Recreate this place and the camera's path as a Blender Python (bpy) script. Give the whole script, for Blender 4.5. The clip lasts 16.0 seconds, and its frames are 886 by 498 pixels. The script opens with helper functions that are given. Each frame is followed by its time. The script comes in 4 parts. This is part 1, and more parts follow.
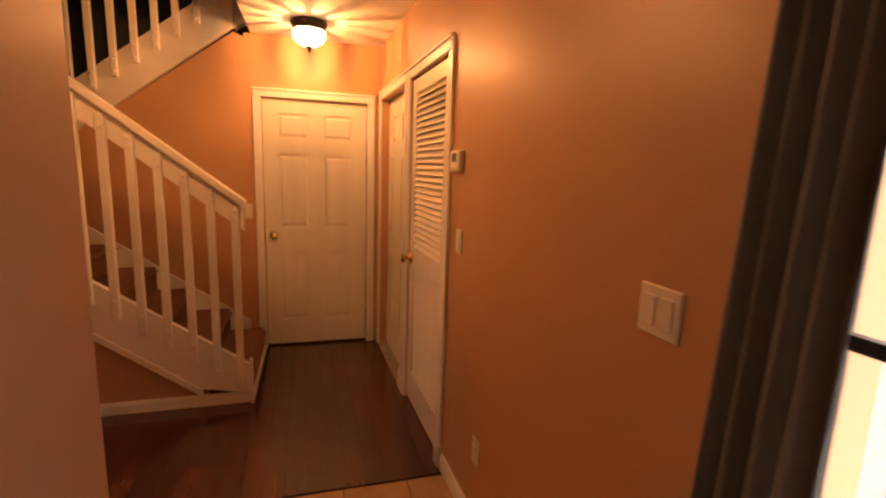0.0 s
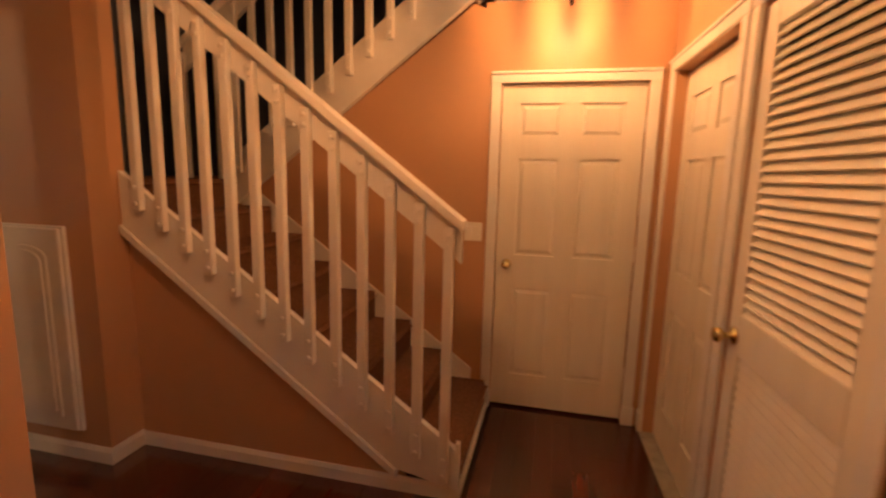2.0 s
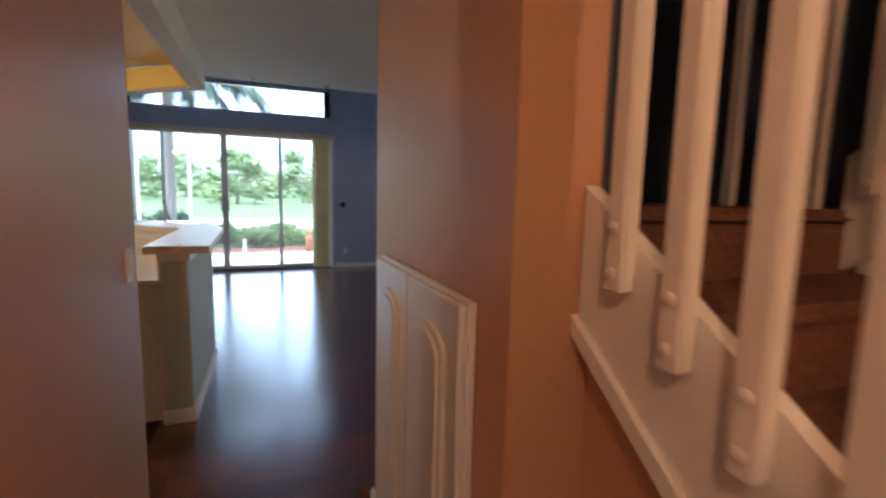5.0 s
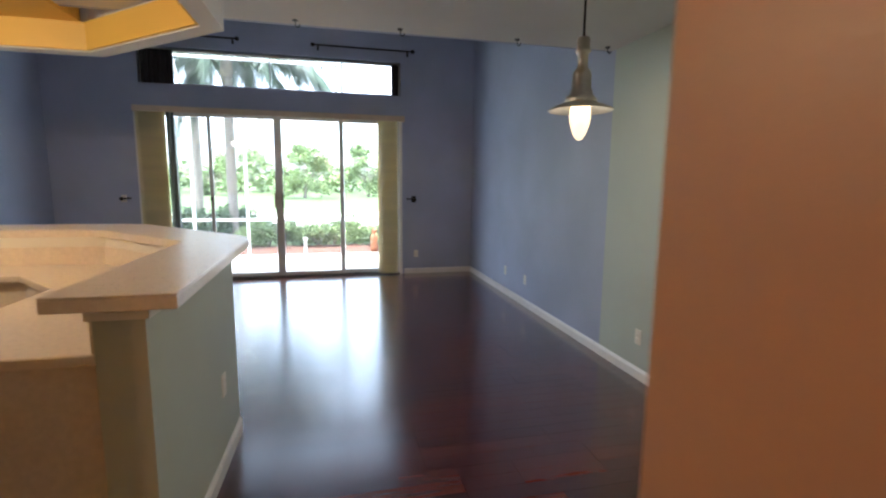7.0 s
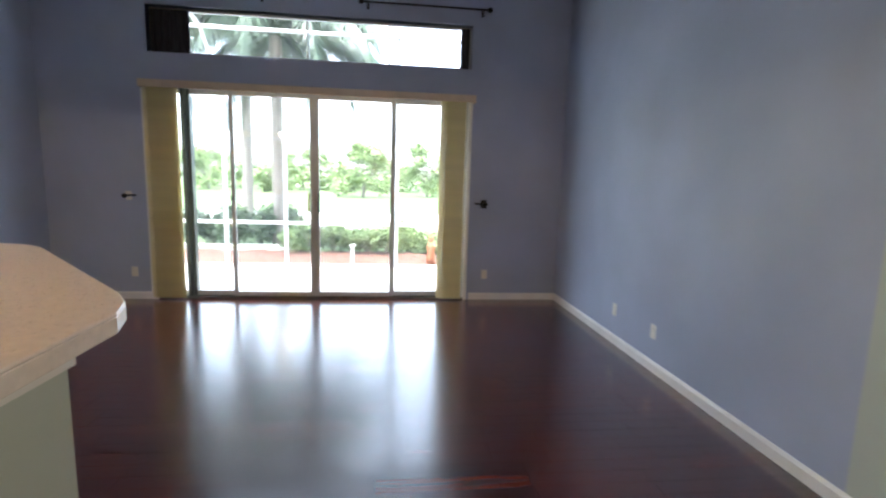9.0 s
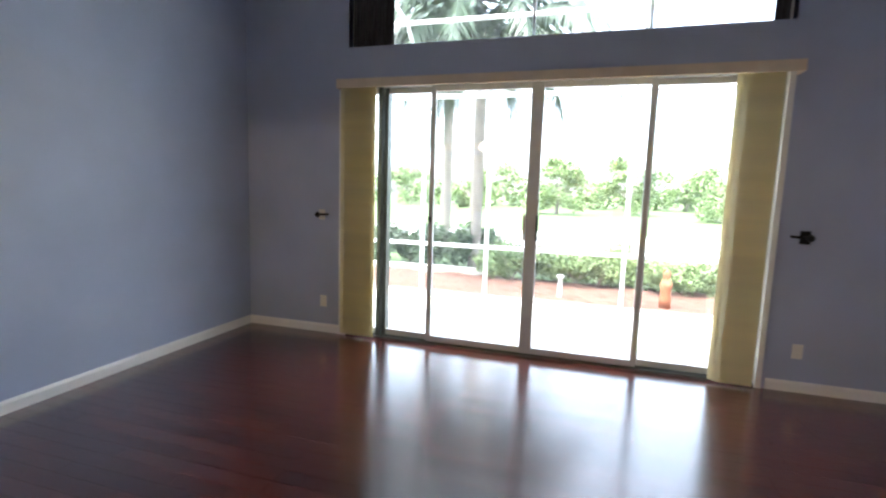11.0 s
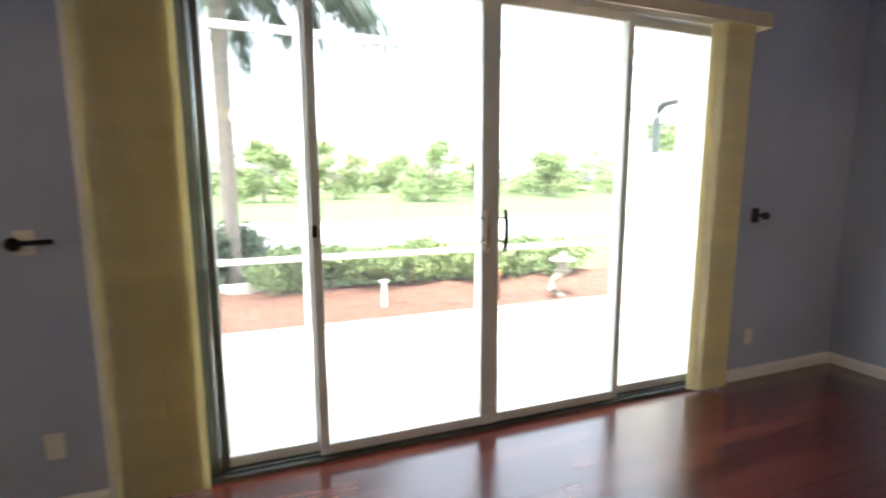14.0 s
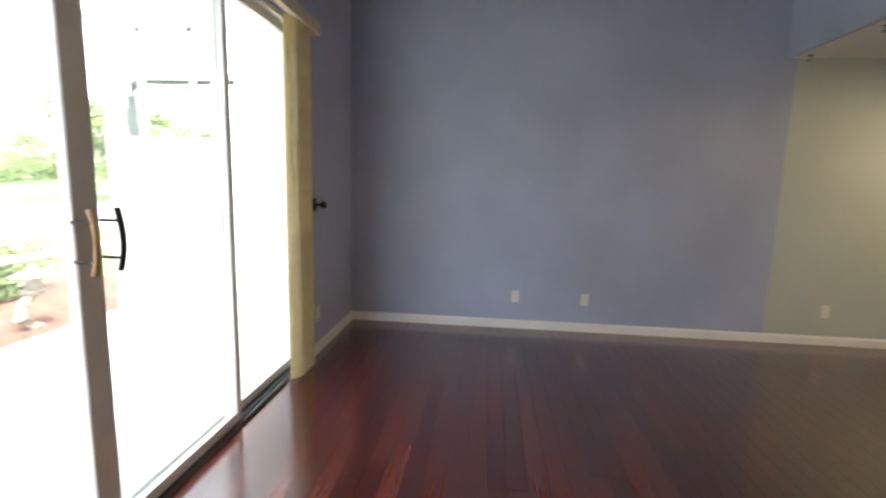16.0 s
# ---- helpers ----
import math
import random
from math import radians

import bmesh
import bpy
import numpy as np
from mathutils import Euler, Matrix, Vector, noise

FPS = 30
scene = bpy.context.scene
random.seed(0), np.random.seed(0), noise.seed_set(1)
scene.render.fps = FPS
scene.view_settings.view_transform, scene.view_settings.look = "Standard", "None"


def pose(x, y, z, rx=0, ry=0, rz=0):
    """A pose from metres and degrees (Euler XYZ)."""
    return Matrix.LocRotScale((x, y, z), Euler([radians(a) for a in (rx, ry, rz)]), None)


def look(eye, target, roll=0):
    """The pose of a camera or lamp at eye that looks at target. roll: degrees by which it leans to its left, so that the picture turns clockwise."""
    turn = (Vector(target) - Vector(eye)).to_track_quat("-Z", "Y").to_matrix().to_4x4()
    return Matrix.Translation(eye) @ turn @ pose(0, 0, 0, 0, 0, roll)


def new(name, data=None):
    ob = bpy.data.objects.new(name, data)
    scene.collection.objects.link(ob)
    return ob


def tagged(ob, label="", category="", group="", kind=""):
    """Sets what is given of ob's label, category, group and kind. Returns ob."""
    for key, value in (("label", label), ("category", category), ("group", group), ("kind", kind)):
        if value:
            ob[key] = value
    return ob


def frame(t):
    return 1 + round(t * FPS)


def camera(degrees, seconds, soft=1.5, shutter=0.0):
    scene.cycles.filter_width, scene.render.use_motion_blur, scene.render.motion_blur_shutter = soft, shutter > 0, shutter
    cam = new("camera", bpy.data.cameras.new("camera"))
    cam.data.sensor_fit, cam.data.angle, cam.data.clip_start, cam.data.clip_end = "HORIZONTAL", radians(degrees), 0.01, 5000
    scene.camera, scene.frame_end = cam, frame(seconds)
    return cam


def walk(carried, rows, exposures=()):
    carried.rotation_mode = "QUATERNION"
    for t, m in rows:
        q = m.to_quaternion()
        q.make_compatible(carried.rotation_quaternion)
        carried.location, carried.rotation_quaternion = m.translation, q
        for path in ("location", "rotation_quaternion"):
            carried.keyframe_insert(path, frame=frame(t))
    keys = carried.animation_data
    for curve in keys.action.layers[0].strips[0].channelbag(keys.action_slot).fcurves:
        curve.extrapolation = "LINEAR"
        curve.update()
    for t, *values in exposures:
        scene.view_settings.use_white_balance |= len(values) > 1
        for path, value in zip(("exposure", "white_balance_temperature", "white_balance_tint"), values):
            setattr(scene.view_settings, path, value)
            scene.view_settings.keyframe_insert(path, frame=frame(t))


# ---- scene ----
cam = camera(87.3, 16.0, soft=2.2, shutter=0.4)
PATH = [
    (0, (1.382, 0.986, 1.535), (1.932, 2.879, 1.198), 2.0),
    (0.5, (1.416, 1.232, 1.523), (1.807, 3.164, 1.184), 2.1),
    (1, (1.428, 1.515, 1.521), (1.57, 3.483, 1.19), 1.5),
    (1.5, (1.4, 1.808, 1.507), (1.276, 3.78, 1.196), 1.6),
    (1.8, (1.378, 1.992, 1.503), (1.067, 3.944, 1.201), 1.2),
    (2, (1.363, 2.1, 1.498), (0.915, 4.024, 1.185), 1.4),
    (2.5, (1.269, 2.392, 1.485), (0.499, 4.21, 1.165), 1.1),
    (3, (1.129, 2.698, 1.47), (0.075, 4.367, 1.149), 1.1),
    (3.5, (0.951, 2.95, 1.465), (-0.379, 4.416, 1.175), 2.0),
    (4, (0.695, 3.146, 1.462), (-0.851, 4.388, 1.201), 2.4),
    (4.5, (0.376, 3.286, 1.463), (-1.336, 4.289, 1.212), 2.2),
    (5, (0.04, 3.391, 1.461), (-1.813, 4.102, 1.22), 1.4),
    (5.2, (-0.103, 3.42, 1.46), (-1.992, 4.029, 1.219), 1.4),
    (7.3, (-1.781, 3.535, 1.43), (-3.708, 3.99, 1.153), 0.6),
    (7.5, (-1.945, 3.549, 1.428), (-3.869, 4.023, 1.16), 0.5),
    (8, (-2.367, 3.594, 1.426), (-4.291, 4.078, 1.17), 0.5),
    (8.5, (-2.801, 3.64, 1.429), (-4.738, 4.058, 1.161), 0.9),
    (9, (-3.24, 3.653, 1.424), (-5.208, 3.872, 1.146), 1.7),
    (9.5, (-3.671, 3.629, 1.42), (-5.652, 3.603, 1.15), 3.1),
    (10, (-4.075, 3.56, 1.42), (-6.04, 3.28, 1.17), 3.6),
    (10.2, (-4.224, 3.5, 1.42), (-6.173, 3.12, 1.178), 3.7),
    (12.3, (-5.603, 2.476, 1.442), (-7.485, 1.845, 1.202), 0.9),
    (12.5, (-5.725, 2.372, 1.442), (-7.638, 1.839, 1.202), 0.3),
    (13, (-6.012, 2.099, 1.438), (-7.98, 1.842, 1.194), -0.5),
    (13.5, (-6.293, 1.833, 1.431), (-8.27, 1.997, 1.175), -0.6),
    (14, (-6.568, 1.632, 1.414), (-8.429, 2.31, 1.136), -0.2),
    (14.5, (-6.82, 1.47, 1.408), (-8.394, 2.668, 1.109), 0.4),
    (15, (-7.082, 1.409, 1.405), (-8.234, 3.012, 1.087), 1.1),
    (15.5, (-7.316, 1.368, 1.397), (-7.991, 3.226, 1.099), 1.1),
    (16, (-7.513, 1.315, 1.395), (-7.706, 3.284, 1.105), 1.5),
]
EXPOSURES = [(0.0, 3.2, 8900, 25), (1.5, 3.2, 8000, 22), (3.0, 3.15, 6200, 11), (5.2, 3.4, 5200, 10), (7.3, 3.8, 5800, 11),
             (9.0, 3.95, 5900, 12), (12.5, 4.0, 6300, 12), (14.0, 3.75, 6600, 12), (15.0, 3.8, 6700, 13), (16.0, 3.9, 6700, 13)]
walk(cam, [(t, look(eye, target, roll)) for t, eye, target, roll in PATH], EXPOSURES)

# ---- world, sun, large lights ----
world = bpy.data.worlds.new("sky")
scene.world = world
world.use_nodes = True
wn = world.node_tree
sky = wn.nodes.new("ShaderNodeTexSky")
sky.sky_type = 'NISHITA'
sky.sun_disc = False
sky.sun_elevation, sky.sun_rotation = radians(72), radians(130)
sky.air_density, sky.dust_density, sky.ozone_density = 1.0, 4.0, 1.0
wn.nodes["Background"].inputs["Strength"].default_value = 0.15
overcast = wn.nodes.new("ShaderNodeHueSaturation")
overcast.inputs["Saturation"].default_value = 0.45
wn.links.new(sky.outputs[0], overcast.inputs["Color"])
wn.links.new(overcast.outputs[0], wn.nodes["Background"].inputs["Color"])


def lamp(name, kind, energy, color, m, size=0.1, size_y=None):
    d = bpy.data.lights.new(name, kind)
    d.energy, d.color = energy, color
    if kind == 'AREA':
        d.shape, d.size, d.size_y = 'RECTANGLE', size, size_y or size
    elif kind == 'SUN':
        d.angle = size
    else:
        d.shadow_soft_size = size
    ob = new(name, d)
    ob.matrix_world = m
    return ob


WARM = (1.0, 0.43, 0.15)
lamp("sun", 'SUN', 1.0, (1.0, 0.96, 0.9), look((0, 0, 10), (-2.37, 1.99, 0.49)), radians(14))
lamp("hall_bulb", 'POINT', 3.7, WARM, pose(1.395, 4.50, 2.36), 0.011)
lamp("entry_bulb", 'POINT', 3.9, WARM, pose(0.75, 3.05, 2.36), 0.011)
lamp("dining_bulb", 'POINT', 1.7, (1.0, 0.80, 0.52), pose(-3.60, 4.67, 1.72), 0.03)
lamp("kitchen_light", 'POINT', 4.5, (1.0, 0.74, 0.45), pose(-3.6, 1.2, 2.40), 0.08)

# ---- materials ----


def mat(name, color, rough=0.5, metal=0.0, var=0.06, scale=6.0, bump=0.05, bscale=120.0, color2=None, spec=0.5, stretch=(1, 1, 1)):
    m = bpy.data.materials.new(name)
    m.use_nodes = True
    n, l = m.node_tree.nodes, m.node_tree.links
    p = n["Principled BSDF"]
    p.inputs["Roughness"].default_value, p.inputs["Metallic"].default_value = rough, metal
    p.inputs["Specular IOR Level"].default_value = spec
    tc, mp = n.new("ShaderNodeTexCoord"), n.new("ShaderNodeMapping")
    mp.inputs["Scale"].default_value = stretch
    l.new(tc.outputs["Object"], mp.inputs["Vector"])
    n1, n2 = n.new("ShaderNodeTexNoise"), n.new("ShaderNodeTexNoise")
    n1.inputs["Scale"].default_value, n1.inputs["Detail"].default_value = scale, 5
    n2.inputs["Scale"].default_value, n2.inputs["Detail"].default_value = bscale, 3
    l.new(mp.outputs[0], n1.inputs["Vector"])
    l.new(mp.outputs[0], n2.inputs["Vector"])
    mix = n.new("ShaderNodeMix")
    mix.data_type = 'RGBA'
    c = Vector(color)
    lo = Vector(color2) if color2 else c * (1 - 2 * var)
    mix.inputs["A"].default_value, mix.inputs["B"].default_value = (*lo, 1), (*(c * (1 + var) if not color2 else c), 1)
    ramp = n.new("ShaderNodeMapRange")
    ramp.inputs["From Min"].default_value, ramp.inputs["From Max"].default_value = 0.3, 0.7
    l.new(n1.outputs["Fac"], ramp.inputs["Value"])
    l.new(ramp.outputs[0], mix.inputs["Factor"])
    l.new(mix.outputs["Result"], p.inputs["Base Color"])
    rr = n.new("ShaderNodeMapRange")
    rr.inputs["To Min"].default_value, rr.inputs["To Max"].default_value = max(rough - 0.08, 0.02), min(rough + 0.08, 1)
    l.new(n2.outputs["Fac"], rr.inputs["Value"])
    l.new(rr.outputs[0], p.inputs["Roughness"])
    if bump:
        b = n.new("ShaderNodeBump")
        b.inputs["Strength"].default_value, b.inputs["Distance"].default_value = bump, 0.01
        l.new(n2.outputs["Fac"], b.inputs["Height"])
        l.new(b.outputs[0], p.inputs["Normal"])
    return m


def emit(name, color, strength):
    m = mat(name, color, 0.3)
    p = m.node_tree.nodes["Principled BSDF"]
    p.inputs["Emission Color"].default_value, p.inputs["Emission Strength"].default_value = (*color, 1), strength
    return m


def pane_mat(name, tint, gloss, veil):
    """Clear glass with an added faint translucent veil that imitates glare from daylight."""
    m = bpy.data.materials.new(name)
    m.use_nodes = True
    n, l = m.node_tree.nodes, m.node_tree.links
    t, g, x = n.new("ShaderNodeBsdfTransparent"), n.new("ShaderNodeBsdfGlossy"), n.new("ShaderNodeMixShader")
    t.inputs[0].default_value = (*tint, 1)
    g.inputs["Roughness"].default_value = 0.02
    x.inputs[0].default_value = gloss
    d, y = n.new("ShaderNodeBsdfTranslucent"), n.new("ShaderNodeMixShader")
    d.inputs[0].default_value = (0.9, 0.93, 0.95, 1)
    veil_noise, fac = n.new("ShaderNodeTexNoise"), n.new("ShaderNodeMapRange")
    veil_noise.inputs["Scale"].default_value, veil_noise.inputs["Detail"].default_value = 1.7, 4
    fac.inputs["To Min"].default_value, fac.inputs["To Max"].default_value = veil * 0.8, veil * 1.2
    l.new(veil_noise.outputs["Fac"], fac.inputs["Value"]), l.new(fac.outputs[0], y.inputs[0])
    l.new(t.outputs[0], x.inputs[1]), l.new(g.outputs[0], x.inputs[2])
    l.new(x.outputs[0], y.inputs[1]), l.new(d.outputs[0], y.inputs[2])
    l.new(y.outputs[0], n["Material Output"].inputs["Surface"])
    return m


def thin(m, share):
    """Lets some light through a thin sheet of a material."""
    n, l = m.node_tree.nodes, m.node_tree.links
    p = n["Principled BSDF"]
    d, x = n.new("ShaderNodeBsdfTranslucent"), n.new("ShaderNodeMixShader")
    x.inputs[0].default_value = share
    l.new(p.inputs["Base Color"].links[0].from_socket, d.inputs[0])
    l.new(p.outputs[0], x.inputs[1]), l.new(d.outputs[0], x.inputs[2])
    l.new(x.outputs[0], n["Material Output"].inputs["Surface"])
    return m


def wood_floor(name, per_object):
    m = bpy.data.materials.new(name)
    m.use_nodes = True
    n, l = m.node_tree.nodes, m.node_tree.links
    p = n["Principled BSDF"]
    p.inputs["Coat Weight"].default_value, p.inputs["Coat Roughness"].default_value = 1.0, 0.2
    p.inputs["Specular IOR Level"].default_value = 0.3
    p.inputs["Coat IOR"].default_value = 1.6
    tc, mp = n.new("ShaderNodeTexCoord"), n.new("ShaderNodeMapping")
    mp.inputs["Scale"].default_value = (30, 2.2, 4)
    src = n.new("ShaderNodeObjectInfo").outputs["Random"] if per_object else n.new("ShaderNodeNewGeometry").outputs["Random Per Island"]
    geo = n.new("ShaderNodeNewGeometry")
    add = n.new("ShaderNodeVectorMath")
    add.operation = 'ADD'
    comb = n.new("ShaderNodeCombineXYZ")
    mul = n.new("ShaderNodeMath")
    mul.operation, mul.inputs[1].default_value = 'MULTIPLY', 37.0
    l.new(src, mul.inputs[0]), l.new(mul.outputs[0], comb.inputs["Z"])
    l.new(geo.outputs["Position"], add.inputs[0]), l.new(comb.outputs[0], add.inputs[1])
    l.new(add.outputs[0], mp.inputs["Vector"])
    grain = n.new("ShaderNodeTexNoise")
    grain.inputs["Scale"].default_value, grain.inputs["Detail"].default_value, grain.inputs["Distortion"].default_value = 1.6, 7, 0.6
    l.new(mp.outputs[0], grain.inputs["Vector"])
    ramp = n.new("ShaderNodeValToRGB")
    e = ramp.color_ramp.elements
    e[0].position, e[0].color = 0.0, (0.024, 0.0050, 0.0042, 1)
    e[1].position, e[1].color = 1.0, (0.155, 0.034, 0.020, 1)
    mid = e.new(0.55)
    mid.color = (0.074, 0.0145, 0.0102, 1)
    a = n.new("ShaderNodeMath")
    a.operation, a.inputs[1].default_value = 'MULTIPLY', 0.62
    b = n.new("ShaderNodeMath")
    b.operation, b.inputs[1].default_value, b.inputs[2].default_value = 'MULTIPLY_ADD', 0.62, -0.11
    l.new(src, a.inputs[0]), l.new(grain.outputs["Fac"], b.inputs[0])
    s = n.new("ShaderNodeMath")
    s.operation = 'ADD'
    l.new(a.outputs[0], s.inputs[0]), l.new(b.outputs[0], s.inputs[1])
    l.new(s.outputs[0], ramp.inputs["Fac"]), l.new(ramp.outputs[0], p.inputs["Base Color"])
    wear = n.new("ShaderNodeTexNoise")
    wear.inputs["Scale"].default_value = 1.3
    l.new(geo.outputs["Position"], wear.inputs["Vector"])
    rr = n.new("ShaderNodeMapRange")
    rr.inputs["To Min"].default_value, rr.inputs["To Max"].default_value = 0.17, 0.27
    l.new(wear.outputs["Fac"], rr.inputs["Value"]), l.new(rr.outputs[0], p.inputs["Roughness"])
    bp = n.new("ShaderNodeBump")
    bp.inputs["Strength"].default_value, bp.inputs["Distance"].default_value = 0.08, 0.004
    l.new(grain.outputs["Fac"], bp.inputs["Height"]), l.new(bp.outputs[0], p.inputs["Normal"])
    return m


PEACH = mat("peach_wall_paint", (0.55, 0.315, 0.185), 0.40, var=0.03, scale=1.5, bump=0.06, bscale=160)
BLUE = mat("blue_wall_paint", (0.40, 0.445, 0.585), 0.5, var=0.06, scale=1.2, bump=0.06, bscale=160)
GREEN = mat("sage_wall_paint", (0.49, 0.54, 0.49), 0.5, var=0.03, scale=1.2, bump=0.06, bscale=160)
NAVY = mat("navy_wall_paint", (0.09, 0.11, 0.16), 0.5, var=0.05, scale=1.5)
YELLOW = mat("yellow_kitchen_paint", (0.80, 0.52, 0.10), 0.5, var=0.03, scale=1.5)
CEIL = mat("ceiling_paint", (0.74, 0.73, 0.70), 0.8, var=0.02, scale=2, bump=0.2, bscale=70)
WHITE = mat("white_gloss_paint", (0.80, 0.78, 0.75), 0.32, var=0.03, scale=5, bump=0.03, bscale=60)
DOORW = mat("white_door_paint", (0.80, 0.76, 0.68), 0.38, var=0.03, scale=3, bump=0.06, bscale=40, stretch=(4, 4, 0.3))
CARPET = mat("brown_carpet", (0.21, 0.105, 0.065), 0.95, var=0.15, scale=60, bump=0.6, bscale=400, spec=0.1)
BRASS = mat("aged_brass", (0.72, 0.55, 0.26), 0.25, 1.0, var=0.08, scale=20)
STEEL = mat("brushed_nickel", (0.60, 0.56, 0.50), 0.3, 1.0, var=0.06, scale=30, stretch=(1, 1, 8))
IRON = mat("black_iron", (0.012, 0.012, 0.013), 0.4, 0.6, var=0.2, scale=20)
PLASTIC = mat("white_plastic", (0.78, 0.75, 0.68), 0.35, var=0.02, bump=0)
GREYP = mat("grey_lcd", (0.10, 0.12, 0.10), 0.2, var=0.05, bump=0)
ALU = mat("white_aluminium", (0.62, 0.62, 0.60), 0.35, 0.0, var=0.04, scale=8, bump=0.03)
DARKALU = mat("dark_track_metal", (0.10, 0.115, 0.11), 0.4, 0.5, var=0.1, scale=10)
HANDLEWOOD = mat("oak_handle", (0.34, 0.19, 0.09), 0.4, var=0.15, scale=20, stretch=(6, 6, 1))
CREAM = thin(mat("cream_vinyl", (0.84, 0.77, 0.52), 0.5, var=0.05, scale=8, bump=0.08, bscale=90), 0.42)
VALANCE = mat("cream_valance", (0.66, 0.54, 0.40), 0.5, var=0.04, scale=8)
LAMINATE = mat("pale_laminate", (0.76, 0.68, 0.62), 0.3, var=0.04, scale=40, bump=0.02)
TILE = mat("tan_floor_tile", (0.52, 0.32, 0.18), 0.4, var=0.08, scale=7)
SUBFLOOR_SLAT_SHADE = mat("dark_subfloor_and_slat_shade", (0.02, 0.008, 0.006), 0.7)
PLANK = wood_floor("mahogany_plank", True)
PLANKS = wood_floor("mahogany_planks_joined", False)
GLASS = pane_mat("clear_glass", (0.93, 0.96, 0.95), 0.05, 0.012)
FROST = emit("lit_ribbed_glass", (1.0, 0.78, 0.45), 1.2)
BULBG = emit("lit_bulb_glass", (1.0, 0.74, 0.40), 0.13)
STRIPE = mat("dark_striped_fabric", (0.13, 0.125, 0.13), 0.85, var=0.2, color2=(0.28, 0.32, 0.40), scale=3, stretch=(3, 7, 0.05), bump=0.3, bscale=300)
DRAPE = mat("dark_transom_fabric", (0.045, 0.042, 0.05), 0.9, var=0.3, scale=9, stretch=(1, 6, 0.5))
CONCRETE = mat("pale_patio_concrete", (0.48, 0.45, 0.40), 0.8, var=0.06, scale=3, bump=0.2, bscale=80)
ENTRY_VIEW = mat("grey_entry_view", (0.09, 0.10, 0.11), 0.9, var=0.1, scale=4, bump=0.4)
STUCCO = mat("white_stucco", (0.80, 0.79, 0.75), 0.9, var=0.03, scale=3, bump=0.5, bscale=60)
MULCH = mat("red_bark_mulch", (0.135, 0.062, 0.040), 0.95, color2=(0.085, 0.04, 0.025), scale=30, bump=1.0, bscale=60)
GRASS = mat("lawn_grass", (0.075, 0.115, 0.030), 0.95, color2=(0.052, 0.083, 0.022), scale=0.6, bump=0.6, bscale=30)
PATHC = mat("pale_cart_path", (0.40, 0.385, 0.35), 0.9, var=0.05, scale=0.5)
LEAF = mat("hedge_leaf", (0.09, 0.14, 0.06), 0.5, color2=(0.035, 0.06, 0.03), scale=6, bump=0)
LEAF2 = mat("tree_leaf", (0.21, 0.28, 0.10), 0.6, color2=(0.11, 0.165, 0.06), scale=1.2, bump=0)
FROND = mat("palm_frond", (0.04, 0.07, 0.032), 0.5, var=0.25, scale=5, bump=0)
BARK = mat("grey_palm_bark", (0.26, 0.225, 0.19), 0.9, var=0.2, scale=8, bump=0.8, bscale=25, stretch=(1, 1, 6))
TERRA = mat("terracotta", (0.33, 0.12, 0.05), 0.8, var=0.12, scale=12)
STONE = mat("grey_lantern_stone", (0.36, 0.33, 0.27), 0.9, var=0.12, scale=15, bump=0.4)
LAMPBRONZE = mat("dark_bronze", (0.035, 0.022, 0.015), 0.4, 0.7, var=0.1)

# ---- building helpers ----


def part(name, bm, material, parent=None, label="", smooth=False):
    me = bpy.data.meshes.new(name)
    bm.to_mesh(me)
    bm.free()
    me.materials.append(material)
    if smooth:
        for poly in me.polygons:
            poly.use_smooth = True
    ob = new(name, me)
    if parent is not None:
        ob.parent = parent
    if label:
        tagged(ob, label)
    return ob


def thing(name, label, category, group=""):
    return tagged(new(name), label, category, group)


def setting(ob, label, category="wall"):
    return tagged(ob, label, category, kind="structure")


def box(bm, x0, x1, y0, y1, z0, z1, bev=0.0, m=None):
    r = bmesh.ops.create_cube(bm, size=1.0)
    v = r["verts"]
    bmesh.ops.scale(bm, vec=(x1 - x0, y1 - y0, z1 - z0), verts=v)
    bmesh.ops.translate(bm, vec=((x0 + x1) / 2, (y0 + y1) / 2, (z0 + z1) / 2), verts=v)
    if m is not None:
        bmesh.ops.transform(bm, matrix=m, verts=v)
    if bev:
        bmesh.ops.bevel(bm, geom=list({e for q in v for e in q.link_edges}), offset=bev, segments=1, affect='EDGES')
    return bm


def boxes(*rows, bev=0.0):
    bm = bmesh.new()
    for r in rows:
        box(bm, *r, bev=bev)
    return bm


def prism(bm, pts, axis, a, b):
    """An outline of (u, v) pairs drawn out between a and b along an axis: 'y' takes (x, z), 'z' takes (x, y), 'x' takes (y, z)."""
    def at(u, v, w):
        return {'y': (u, w, v), 'z': (u, v, w), 'x': (w, u, v)}[axis]
    lo, hi = [bm.verts.new(at(u, v, a)) for u, v in pts], [bm.verts.new(at(u, v, b)) for u, v in pts]
    n = len(pts)
    bm.faces.new(lo), bm.faces.new(hi)
    for i in range(n):
        bm.faces.new((lo[i], lo[(i + 1) % n], hi[(i + 1) % n], hi[i]))
    bmesh.ops.recalc_face_normals(bm, faces=bm.faces)
    return bm


